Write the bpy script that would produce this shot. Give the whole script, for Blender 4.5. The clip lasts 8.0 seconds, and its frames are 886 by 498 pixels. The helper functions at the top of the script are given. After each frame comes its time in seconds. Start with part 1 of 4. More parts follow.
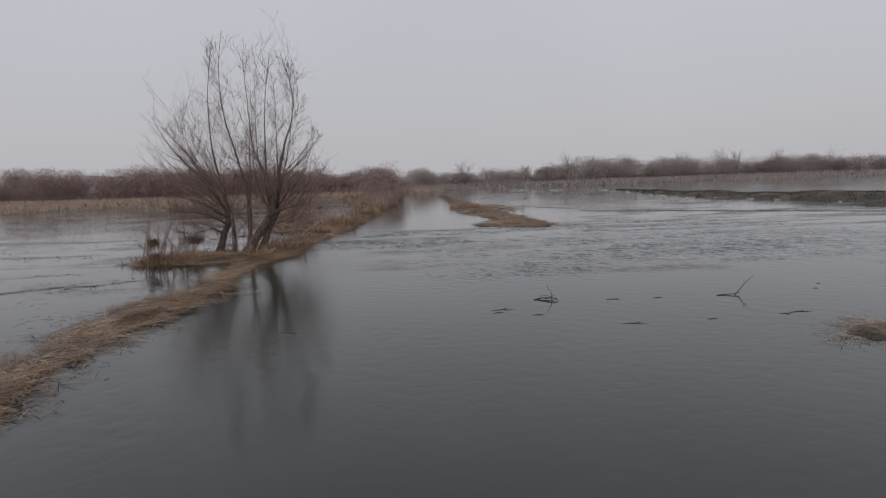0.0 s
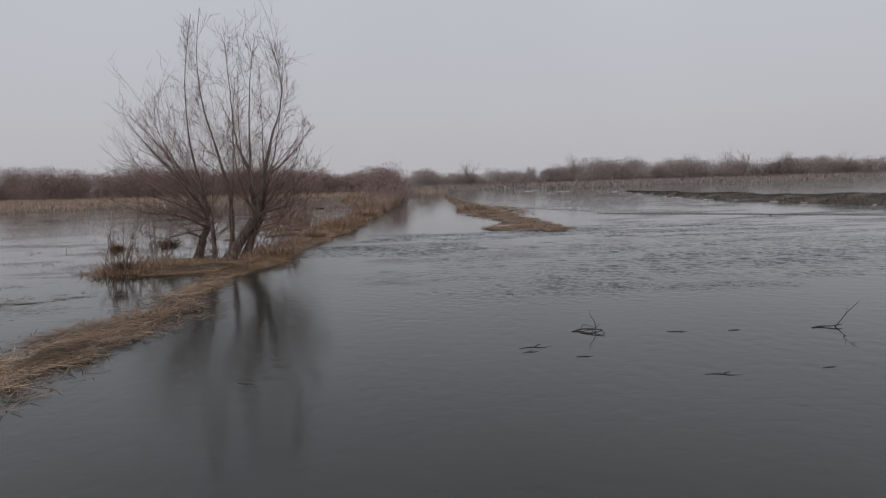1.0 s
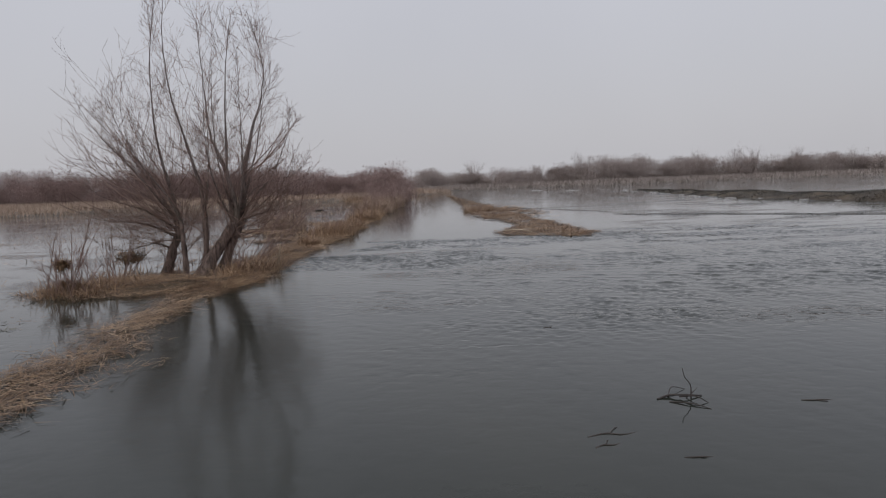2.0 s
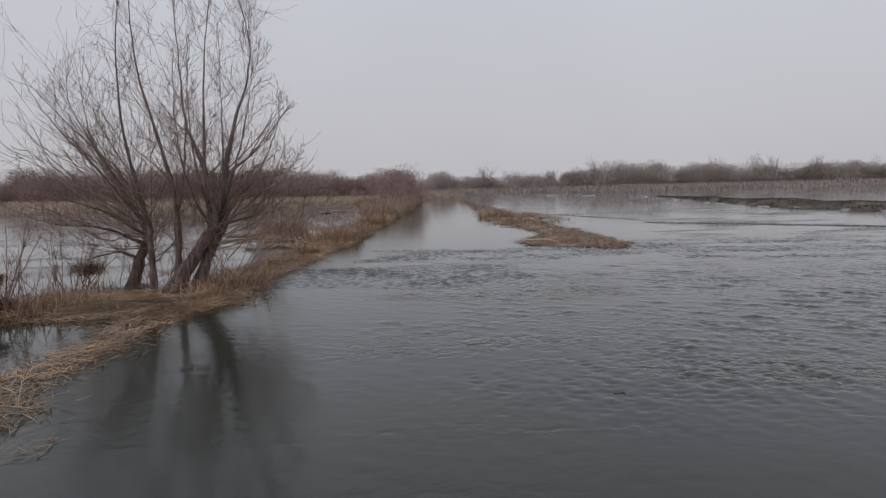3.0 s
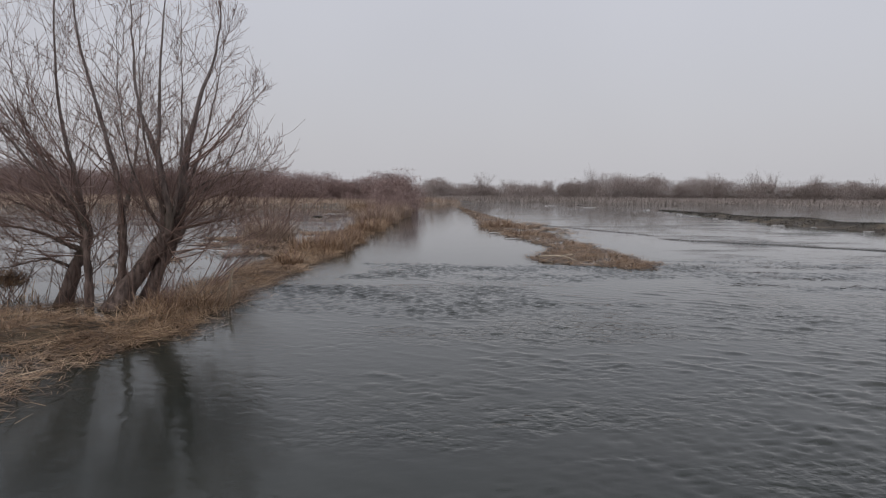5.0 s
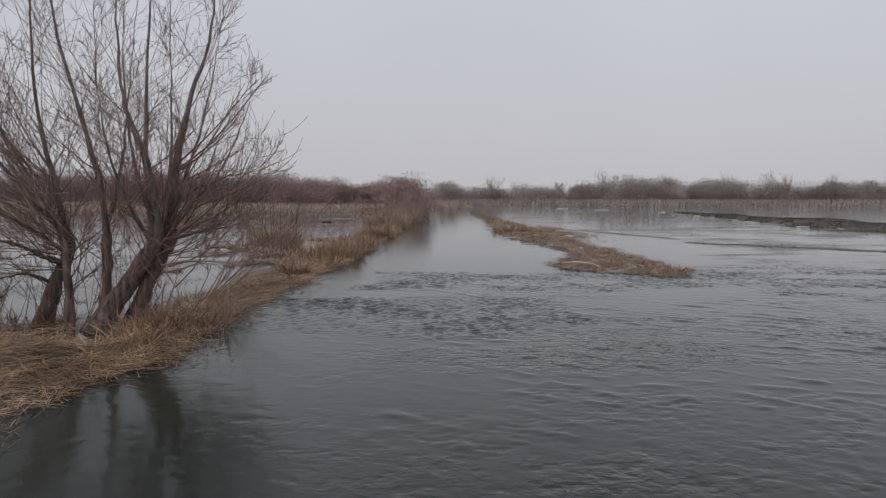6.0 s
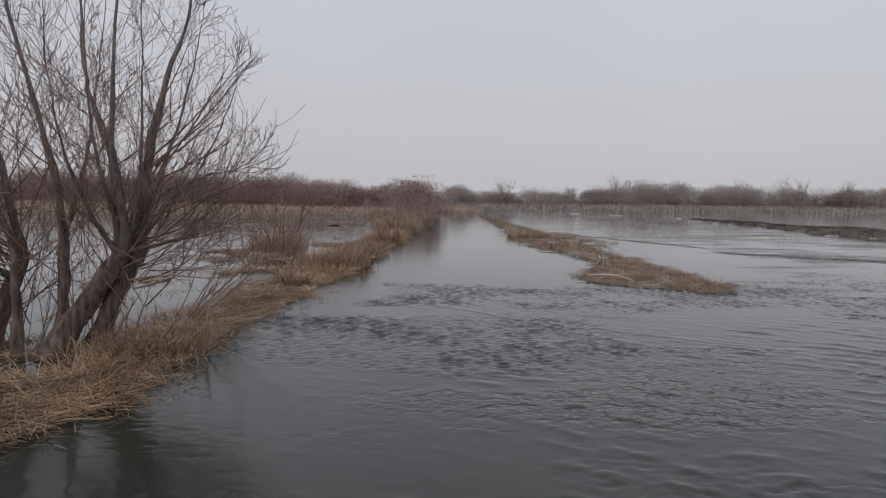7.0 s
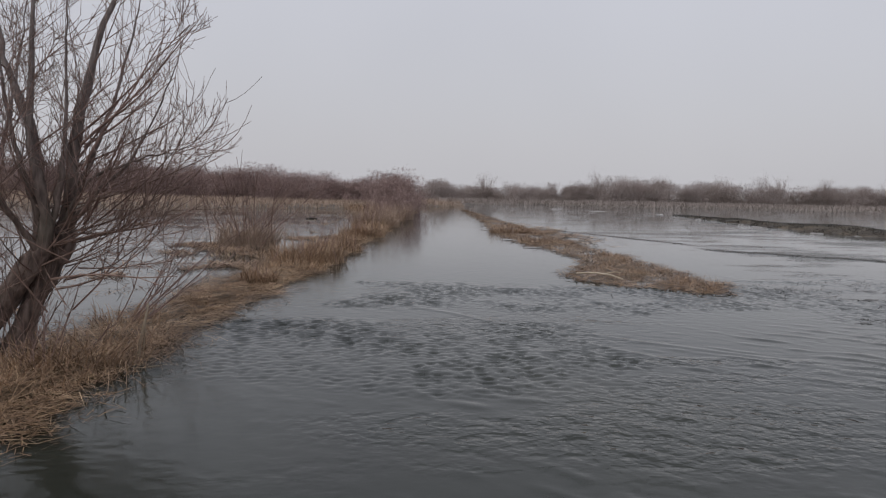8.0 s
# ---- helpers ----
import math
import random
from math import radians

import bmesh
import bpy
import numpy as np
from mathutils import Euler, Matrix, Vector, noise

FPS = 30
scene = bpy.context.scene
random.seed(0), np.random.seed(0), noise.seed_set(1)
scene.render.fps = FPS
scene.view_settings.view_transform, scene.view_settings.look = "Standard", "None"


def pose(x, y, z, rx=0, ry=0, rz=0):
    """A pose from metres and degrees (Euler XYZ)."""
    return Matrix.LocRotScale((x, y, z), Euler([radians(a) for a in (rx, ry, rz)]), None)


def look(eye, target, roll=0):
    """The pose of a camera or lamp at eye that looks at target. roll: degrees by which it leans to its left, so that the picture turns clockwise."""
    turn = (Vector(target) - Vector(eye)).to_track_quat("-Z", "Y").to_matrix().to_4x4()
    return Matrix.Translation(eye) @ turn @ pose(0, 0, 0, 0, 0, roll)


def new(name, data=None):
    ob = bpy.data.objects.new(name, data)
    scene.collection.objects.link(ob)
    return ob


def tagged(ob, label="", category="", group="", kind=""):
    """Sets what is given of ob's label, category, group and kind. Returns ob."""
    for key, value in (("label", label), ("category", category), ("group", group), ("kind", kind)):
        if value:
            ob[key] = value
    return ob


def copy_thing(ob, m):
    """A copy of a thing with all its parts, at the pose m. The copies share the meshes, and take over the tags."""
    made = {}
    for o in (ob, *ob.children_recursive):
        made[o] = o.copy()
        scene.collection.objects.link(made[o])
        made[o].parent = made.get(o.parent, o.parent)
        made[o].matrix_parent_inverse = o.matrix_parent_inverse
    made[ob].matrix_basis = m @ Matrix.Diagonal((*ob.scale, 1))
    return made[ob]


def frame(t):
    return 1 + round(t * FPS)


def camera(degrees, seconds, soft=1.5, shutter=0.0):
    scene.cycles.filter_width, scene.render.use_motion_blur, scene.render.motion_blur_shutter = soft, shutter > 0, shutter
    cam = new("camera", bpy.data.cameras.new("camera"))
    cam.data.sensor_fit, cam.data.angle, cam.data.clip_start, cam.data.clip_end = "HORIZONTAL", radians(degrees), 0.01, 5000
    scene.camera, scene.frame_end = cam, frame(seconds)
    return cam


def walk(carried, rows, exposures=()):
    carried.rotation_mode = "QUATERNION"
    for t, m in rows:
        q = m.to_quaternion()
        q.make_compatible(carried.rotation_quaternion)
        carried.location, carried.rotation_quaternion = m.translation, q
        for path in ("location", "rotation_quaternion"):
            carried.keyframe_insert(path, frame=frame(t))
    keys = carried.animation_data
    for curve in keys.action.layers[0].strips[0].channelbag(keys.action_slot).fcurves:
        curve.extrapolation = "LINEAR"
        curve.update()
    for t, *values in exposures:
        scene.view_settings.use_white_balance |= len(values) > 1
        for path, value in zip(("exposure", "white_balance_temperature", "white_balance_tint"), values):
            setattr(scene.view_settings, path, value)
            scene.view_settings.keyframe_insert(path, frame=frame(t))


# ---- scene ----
cam = camera(68.0, 8.0, soft=1.2)
PATH = [
    (0, (0.000, -0.000, 1.368), (0.577, 9.930, 0.335), -1.96),
    (0.5, (0.007, 0.762, 1.330), (0.509, 10.700, 0.337), -1.73),
    (1, (0.028, 1.680, 1.327), (0.549, 11.615, 0.311), -1.71),
    (1.5, (0.029, 2.609, 1.320), (0.532, 12.544, 0.296), -2.22),
    (3, (0.010, 5.307, 1.291), (0.308, 15.257, 0.337), -1.40),
    (3.5, (-0.030, 6.045, 1.274), (0.317, 15.996, 0.343), -0.32),
    (4, (-0.025, 6.484, 1.295), (0.354, 16.424, 0.273), 0.02),
    (4.5, (-0.052, 6.714, 1.289), (0.381, 16.661, 0.354), 0.65),
    (6, (-0.163, 7.765, 1.275), (0.087, 17.730, 0.472), 0.07),
    (6.5, (-0.204, 8.277, 1.284), (-0.133, 18.247, 0.514), 0.31),
    (7, (-0.239, 8.838, 1.285), (-0.123, 18.810, 0.535), 0.65),
    (7.5, (-0.225, 9.266, 1.285), (0.078, 19.230, 0.496), 1.03),
    (8, (-0.198, 9.550, 1.250), (0.208, 19.507, 0.418), 1.21),
]
walk(cam, [(t, look(eye, target, roll)) for t, eye, target, roll in PATH], [(0, -0.10), (1.0, -0.12), (1.5, -0.09), (3.0, 0.0), (8, 0.02)])

# ---- sky and light: an overcast winter afternoon ----
SUN_UP, SUN_TURN = 48.0, 215.0
world = bpy.data.worlds.new("overcast_sky")
scene.world = world
world.use_nodes = True
wn, wl = world.node_tree.nodes, world.node_tree.links
wn.clear()
w_out, w_bg = wn.new("ShaderNodeOutputWorld"), wn.new("ShaderNodeBackground")
w_sky = wn.new("ShaderNodeTexSky")
w_sky.sky_type, w_sky.sun_disc = "NISHITA", False
w_sky.sun_elevation, w_sky.sun_rotation = radians(SUN_UP), radians(SUN_TURN)
w_sky.air_density, w_sky.dust_density = 1.5, 4.0
w_dim = wn.new("ShaderNodeVectorMath")
w_dim.operation = "SCALE"
w_dim.inputs["Scale"].default_value = 0.09
w_co, w_sep = wn.new("ShaderNodeTexCoord"), wn.new("ShaderNodeSeparateXYZ")
w_ramp = wn.new("ShaderNodeValToRGB")
w_ramp.color_ramp.elements[0].position, w_ramp.color_ramp.elements[0].color = 0.0, (0.535, 0.53, 0.56, 1)
w_ramp.color_ramp.elements[1].position, w_ramp.color_ramp.elements[1].color = 0.45, (0.62, 0.635, 0.71, 1)
w_noise = wn.new("ShaderNodeTexNoise")
w_noise.inputs["Scale"].default_value, w_noise.inputs["Detail"].default_value = 2.2, 3
w_cloud = wn.new("ShaderNodeMapRange")
w_cloud.inputs["To Min"].default_value, w_cloud.inputs["To Max"].default_value = 0.93, 1.07
w_mul = wn.new("ShaderNodeVectorMath")
w_mul.operation = "SCALE"
w_mix = wn.new("ShaderNodeMix")
w_mix.data_type = "RGBA"
w_mix.inputs[0].default_value = 0.92
wl.new(w_sky.outputs[0], w_dim.inputs[0])
wl.new(w_co.outputs["Generated"], w_sep.inputs[0])
wl.new(w_sep.outputs["Z"], w_ramp.inputs[0])
wl.new(w_co.outputs["Generated"], w_noise.inputs["Vector"])
wl.new(w_noise.outputs["Fac"], w_cloud.inputs["Value"])
wl.new(w_ramp.outputs[0], w_mul.inputs[0])
wl.new(w_cloud.outputs[0], w_mul.inputs["Scale"])
wl.new(w_dim.outputs[0], w_mix.inputs[6])
wl.new(w_mul.outputs[0], w_mix.inputs[7])
wl.new(w_mix.outputs[2], w_bg.inputs[0])
w_bg.inputs[1].default_value = 1.0
wl.new(w_bg.outputs[0], w_out.inputs[0])

sun = new("sun", bpy.data.lights.new("sun", "SUN"))
sun.data.energy, sun.data.angle, sun.data.color = 0.6, radians(40), (1.0, 0.97, 0.93)
sun.matrix_world = pose(0, 0, 30, 90 - SUN_UP, 0, 180 - SUN_TURN)


# ---- materials ----
def material(name):
    m = bpy.data.materials.new(name)
    m.use_nodes = True
    n, l = m.node_tree.nodes, m.node_tree.links
    return m, n, l, n["Principled BSDF"]


def noise_node(n, l, scale, detail=4.0, vec=None, stretch=None, rough=0.55):
    co = n.new("ShaderNodeNewGeometry").outputs["Position"] if vec is None else vec
    if stretch:
        mp = n.new("ShaderNodeMapping")
        mp.inputs["Scale"].default_value = stretch
        l.new(co, mp.inputs["Vector"])
        co = mp.outputs[0]
    t = n.new("ShaderNodeTexNoise")
    t.inputs["Scale"].default_value, t.inputs["Detail"].default_value = scale, detail
    t.inputs["Roughness"].default_value = rough
    l.new(co, t.inputs["Vector"])
    return t.outputs["Fac"]


def ramp(n, l, fac, stops):
    r = n.new("ShaderNodeValToRGB")
    e = r.color_ramp.elements
    while len(e) < len(stops):
        e.new(0.5)
    for k, (p, c) in enumerate(stops):
        e[k].position, e[k].color = p, (*c, 1)
    l.new(fac, r.inputs[0])
    return r.outputs[0]


def remap(n, l, v, a, b, c=0.0, d=1.0):
    r = n.new("ShaderNodeMapRange")
    r.interpolation_type = "SMOOTHSTEP"
    for k, x in zip(("From Min", "From Max", "To Min", "To Max"), (a, b, c, d)):
        r.inputs[k].default_value = x
    l.new(v, r.inputs["Value"])
    return r.outputs[0]


def maths(n, l, op, a, b):
    r = n.new("ShaderNodeMath")
    r.operation = op
    for k, x in enumerate((a, b)):
        if isinstance(x, (int, float)):
            r.inputs[k].default_value = x
        else:
            l.new(x, r.inputs[k])
    return r.outputs[0]


def blend(n, l, fac, a, b, mode="MIX"):
    r = n.new("ShaderNodeMix")
    r.data_type, r.blend_type = "RGBA", mode
    for k, x in ((0, fac), (6, a), (7, b)):
        if isinstance(x, (int, float)):
            r.inputs[k].default_value = x
        elif isinstance(x, tuple):
            r.inputs[k].default_value = (*x, 1)
        else:
            l.new(x, r.inputs[k])
    return r.outputs[2]


def bump(n, l, p, height, strength=0.5, distance=0.01):
    b = n.new("ShaderNodeBump")
    b.inputs["Strength"].default_value, b.inputs["Distance"].default_value = strength, distance
    l.new(height, b.inputs["Height"])
    l.new(b.outputs[0], p.inputs["Normal"])


def plant_material(name, dark, mid, light, rough=0.8, scale=9.0, patchy=0.75):
    """Dead plant matter: a tone for each blade or twig, with blotches along it and darker soaked patches."""
    m, n, l, p = material(name)
    rnd = n.new("ShaderNodeNewGeometry").outputs["Random Per Island"]
    c = ramp(n, l, rnd, [(0.0, dark), (0.55, mid), (1.0, light)])
    blot = noise_node(n, l, scale, 3)
    c = blend(n, l, 0.55, c, ramp(n, l, blot, [(0.3, (0.55, 0.5, 0.48)), (0.7, (1.0, 1.0, 1.0))]), "MULTIPLY")
    patch = noise_node(n, l, 1.3 if scale > 1 else 0.12, 3)
    c = blend(n, l, patchy, c, ramp(n, l, patch, [(0.36, (0.42, 0.36, 0.32)), (0.56, (1.0, 1.0, 1.0))]), "MULTIPLY")
    l.new(c, p.inputs["Base Color"])
    p.inputs["Roughness"].default_value = rough
    return m


STRAW = plant_material("dry_straw", (0.25, 0.152, 0.09), (0.55, 0.37, 0.222), (0.75, 0.56, 0.36), 0.75, 9.0, 0.6)
ISLE = plant_material("sodden_hay", (0.2, 0.13, 0.088), (0.435, 0.295, 0.195), (0.61, 0.45, 0.305), 0.7, 9.0, 0.65)
LITTER = plant_material("wet_litter", (0.11, 0.063, 0.037), (0.27, 0.163, 0.086), (0.43, 0.288, 0.16), 0.6)
REED = plant_material("pale_reed", (0.375, 0.272, 0.205), (0.515, 0.388, 0.298), (0.61, 0.482, 0.385), 0.8, 9.0, 0.25)
CANE = plant_material("dark_cane", (0.15, 0.093, 0.074), (0.255, 0.165, 0.133), (0.37, 0.255, 0.207), 0.7, 9.0, 0.4)
TWIG = plant_material("willow_twig", (0.215, 0.14, 0.118), (0.355, 0.242, 0.207), (0.475, 0.35, 0.303), 0.7, 9.0, 0.45)
# twig tones lightened past their own colour to paint in the distance haze
BRUSH = plant_material("haze_lifted_brushwood", (0.262, 0.18, 0.166), (0.372, 0.265, 0.244), (0.475, 0.36, 0.33), 0.85, 0.6, 0.4)
HAY = plant_material("brown_hay", (0.18, 0.112, 0.07), (0.415, 0.277, 0.175), (0.63, 0.46, 0.31), 0.75, 9.0, 0.6)
# shore reeds paled and greyed so their colour stands for the low mist
SHORE = plant_material("mist_paled_shore_reed", (0.32, 0.272, 0.245), (0.41, 0.355, 0.325), (0.49, 0.435, 0.402), 0.85, 9.0, 0.3)
# the pale grey in these twig tones paints haze over the far shore
BRUSH_HAZED = plant_material("hazed_brushwood", (0.35, 0.292, 0.27), (0.46, 0.395, 0.368), (0.56, 0.495, 0.465), 0.85, 0.6, 0.45)
BLEACHED = plant_material("bleached_stalk", (0.5, 0.42, 0.31), (0.6, 0.51, 0.39), (0.7, 0.6, 0.46), 0.7)
DIKE_GRASS = plant_material("dull_dark_turf", (0.036, 0.035, 0.028), (0.064, 0.061, 0.048), (0.105, 0.098, 0.078), 0.8)
WEED = plant_material("water_weed", (0.06, 0.058, 0.032), (0.115, 0.108, 0.062), (0.18, 0.162, 0.1), 0.5)
DRIFT = plant_material("waterlogged_wood", (0.025, 0.019, 0.016), (0.05, 0.037, 0.03), (0.085, 0.065, 0.05), 0.45, 20)


def bark_material():
    m, n, l, p = material("willow_bark")
    a = noise_node(n, l, 26, 5, stretch=(1, 1, 0.22))
    b = noise_node(n, l, 3.0, 3)
    c = ramp(n, l, a, [(0.3, (0.05, 0.036, 0.03)), (0.5, (0.145, 0.103, 0.086)), (0.74, (0.27, 0.202, 0.174))])
    c = blend(n, l, remap(n, l, b, 0.5, 0.72, 0, 0.5), c, (0.075, 0.075, 0.05))
    # the young upper limbs have a smoother, paler grey bark
    sep = n.new("ShaderNodeSeparateXYZ")
    l.new(n.new("ShaderNodeNewGeometry").outputs["Position"], sep.inputs[0])
    young = ramp(n, l, a, [(0.3, (0.15, 0.118, 0.108)), (0.55, (0.235, 0.195, 0.18)), (0.74, (0.32, 0.275, 0.258))])
    c = blend(n, l, remap(n, l, sep.outputs["Z"], 0.9, 1.9), c, young)
    l.new(c, p.inputs["Base Color"])
    p.inputs["Roughness"].default_value = 0.85
    bump(n, l, p, a, 1.0, 0.04)
    return m


BARK = bark_material()


def ground_material():
    m, n, l, p = material("wet_earth")
    a, b = noise_node(n, l, 0.7, 5), noise_node(n, l, 14, 6)
    c = ramp(n, l, a, [(0.3, (0.045, 0.036, 0.027)), (0.5, (0.098, 0.073, 0.047)), (0.7, (0.18, 0.133, 0.082))])
    c = blend(n, l, 0.7, c, ramp(n, l, b, [(0.3, (0.35, 0.33, 0.3)), (0.7, (1.0, 1.0, 1.0))]), "MULTIPLY")
    l.new(c, p.inputs["Base Color"])
    l.new(remap(n, l, b, 0.35, 0.6, 0.45, 0.9), p.inputs["Roughness"])
    bump(n, l, p, b, 0.8, 0.03)
    return m


def water_material():
    """Murky flood water: sheltered stretches lie like glass, the open shallows are ruffled by wind and current."""
    m, n, l, p = material("flood_water")
    pos = n.new("ShaderNodeNewGeometry").outputs["Position"]
    sep = n.new("ShaderNodeSeparateXYZ")
    l.new(pos, sep.inputs[0])
    x, y = sep.outputs["X"], sep.outputs["Y"]
    silt = noise_node(n, l, 0.35, 4, pos, (1, 0.6, 1))
    c = ramp(n, l, silt, [(0.35, (0.019, 0.023, 0.019)), (0.65, (0.034, 0.036, 0.027))])
    l.new(c, p.inputs["Base Color"])
    p.inputs["IOR"].default_value = 1.333
    # the far flood: patches where the wind takes hold, drawn out across the stream
    patch = remap(n, l, noise_node(n, l, 0.6, 4, pos, (0.45, 1.0, 1)), 0.50, 0.64)
    thin = remap(n, l, noise_node(n, l, 0.9, 3, pos, (0.22, 1.2, 1)), 0.60, 0.70)
    edge = noise_node(n, l, 0.8, 3, pos)
    yy = maths(n, l, "ADD", y, maths(n, l, "MULTIPLY", maths(n, l, "SUBTRACT", edge, 0.5), 1.6))
    left = remap(n, l, x, -2.4, -3.2, 0.0, 0.6)
    open_r = remap(n, l, x, 4.2, 6.0)
    near = maths(n, l, "MULTIPLY", maths(n, l, "MULTIPLY", remap(n, l, yy, 18.9, 18.2), remap(n, l, yy, 7.5, 10.0)), remap(n, l, x, -1.8, 0.6, 0.0, 1.3))
    field = maths(n, l, "MAXIMUM", maths(n, l, "MAXIMUM", left, near), open_r)
    ruffle = maths(n, l, "MULTIPLY", field, maths(n, l, "MAXIMUM", maths(n, l, "MULTIPLY", patch, 0.35), maths(n, l, "MULTIPLY", thin, 0.35)))
    # two narrow rips over drowned bars
    for x0, y0, slope, x1, half in ((6.9, 25.7, -0.85, 15.0, 0.55), (4.4, 35.2, -2.75, 7.6, 0.7)):
        off = maths(n, l, "SUBTRACT", yy, maths(n, l, "ADD", maths(n, l, "MULTIPLY", maths(n, l, "SUBTRACT", x, x0), slope), y0))
        rip = remap(n, l, maths(n, l, "ABSOLUTE", off, 0.0), half, half * 0.3)
        rip = maths(n, l, "MULTIPLY", rip, maths(n, l, "MULTIPLY", remap(n, l, x, x0, x0 + 0.6), remap(n, l, x, x1, x1 - 1.0)))
        ruffle = maths(n, l, "MAXIMUM", ruffle, maths(n, l, "MULTIPLY", rip, 1.6))
    amount = maths(n, l, "ADD", ruffle, 0.035)
    w1 = noise_node(n, l, 8.6, 1.5, pos, (0.85, 1.0, 1), 0.5)
    w2 = noise_node(n, l, 24.0, 1.5, pos, (0.8, 1.0, 1), 0.5)
    ridge = maths(n, l, "ABSOLUTE", maths(n, l, "SUBTRACT", w1, 0.5), 0.0)
    wave = maths(n, l, "ADD", maths(n, l, "ADD", w1, maths(n, l, "MULTIPLY", ridge, -0.8)), maths(n, l, "MULTIPLY", w2, 0.4))
    h = maths(n, l, "MULTIPLY", maths(n, l, "SUBTRACT", wave, 0.56), amount)
    bump(n, l, p, h, 1.0, 0.046)
    # the lee of the bank is stirred too finely to see, and only blurs what it mirrors
    lee = maths(n, l, "MULTIPLY", remap(n, l, x, 0.6, -1.4), remap(n, l, x, -2.9, -2.6))
    l.new(remap(n, l, lee, 0.0, 1.0, 0.035, 0.12), p.inputs["Roughness"])
    return m


def chip_material():
    m, n, l, p = material("old_ice")
    a = noise_node(n, l, 12, 4)
    l.new(ramp(n, l, a, [(0.35, (0.24, 0.22, 0.205)), (0.65, (0.47, 0.455, 0.44))]), p.inputs["Base Color"])
    p.inputs["Roughness"].default_value = 0.4
    return m


EARTH, WATER, ICE = ground_material(), water_material(), chip_material()


# ---- mesh helpers ----
def mesh_from(name, verts, faces, mat, smooth=False):
    me = bpy.data.meshes.new(name)
    if isinstance(faces, np.ndarray):
        k = faces.shape[1]
        me.vertices.add(len(verts))
        me.vertices.foreach_set("co", np.asarray(verts, dtype=np.float32).ravel())
        me.loops.add(faces.size)
        me.loops.foreach_set("vertex_index", faces.astype(np.int32).ravel())
        me.polygons.add(len(faces))
        me.polygons.foreach_set("loop_start", np.arange(0, faces.size, k, dtype=np.int32))
        me.update(calc_edges=True)
    else:
        me.from_pydata(verts, [], faces)
    me.materials.append(mat)
    if smooth:
        me.polygons.foreach_set("use_smooth", np.ones(len(me.polygons), dtype=bool))
    me.validate()
    return me


def part(name, me, parent, label=""):
    ob = new(name, me)
    ob.parent = parent
    return tagged(ob, label) if label else ob


def thing(name, label, category, at=(0, 0, 0), group="", turn=0.0):
    ob = new(name)
    ob.matrix_basis = pose(*at, 0, 0, turn)
    return tagged(ob, label, category, group)


def blades(rng, base, heading, tilt, length, width, bend):
    """Ribbons of two joints: base n x 3, heading and tilt in radians (tilt 0 stands upright), bend tips them further over."""
    n = len(base)
    out = np.stack([np.cos(heading), np.sin(heading), np.zeros(n)], 1)
    side_turn = heading + np.pi / 2 + rng.uniform(-0.9, 0.9, n)
    side = np.stack([np.cos(side_turn), np.sin(side_turn), rng.uniform(-0.3, 0.3, n)], 1) * (width / 2)[:, None]
    up = np.array([0, 0, 1.0])
    d1 = out * np.sin(tilt)[:, None] + up * np.cos(tilt)[:, None]
    t2 = tilt + bend
    d2 = out * np.sin(t2)[:, None] + up * np.cos(t2)[:, None]
    mid = base + d1 * (length * 0.55)[:, None]
    tip = mid + d2 * (length * 0.45)[:, None]
    v = np.stack([base - side, base + side, mid - side * 0.8, mid + side * 0.8, tip], 1).reshape(-1, 3)
    f = (np.arange(n)[:, None, None] * 5 + np.array([[0, 1, 3], [0, 3, 2], [2, 3, 4]])[None]).reshape(-1, 3)
    return v, f


def fronds(rng, base, heading, tilt, length, width, bend, joints=4):
    """Long drooping blades of several joints, each tipped further over than the last."""
    n = len(base)
    turn = heading + np.pi / 2 + rng.uniform(-0.7, 0.7, n)
    side = np.stack([np.cos(turn), np.sin(turn), rng.uniform(-0.2, 0.2, n)], 1) * (width / 2)[:, None]
    pos, rows = np.array(base, float), []
    for k in range(joints):
        rows += [pos - side * (1 - 0.75 * k / joints), pos + side * (1 - 0.75 * k / joints)]
        t = tilt + bend * (k / (joints - 1)) ** 1.4
        d = np.stack([np.cos(heading) * np.sin(t), np.sin(heading) * np.sin(t), np.cos(t)], 1)
        pos = pos + d * (length / joints)[:, None]
        heading = heading + rng.normal(0, 0.18, n)
    v = np.stack(rows + [pos], 1).reshape(-1, 3)
    quad = [[2 * k, 2 * k + 1, 2 * k + 3] for k in range(joints - 1)] + [[2 * k, 2 * k + 3, 2 * k + 2] for k in range(joints - 1)] + [[2 * joints - 2, 2 * joints - 1, 2 * joints]]
    f = (np.arange(n)[:, None, None] * (2 * joints + 1) + np.array(quad)[None]).reshape(-1, 3)
    return v, f


def needles(rng, base, length, width):
    """Single slivers that point any way but down: twigs too far off to show joints."""
    n = len(base)
    d = rng.normal(0, 1, (n, 3))
    d[:, 2] = np.abs(d[:, 2]) * 0.9
    d /= np.linalg.norm(d, axis=1)[:, None]
    side = np.cross(d, rng.normal(0, 1, (n, 3)))
    side *= (width / 2 / (np.linalg.norm(side, axis=1) + 1e-9))[:, None]
    v = np.stack([base - side, base + side, base + d * length[:, None]], 1).reshape(-1, 3)
    return v, np.arange(3 * n).reshape(-1, 3)


def join(parts):
    vs, fs, k = [], [], 0
    for v, f in parts:
        vs.append(v)
        fs.append(f + k)
        k += len(v)
    return np.concatenate(vs), np.concatenate(fs)


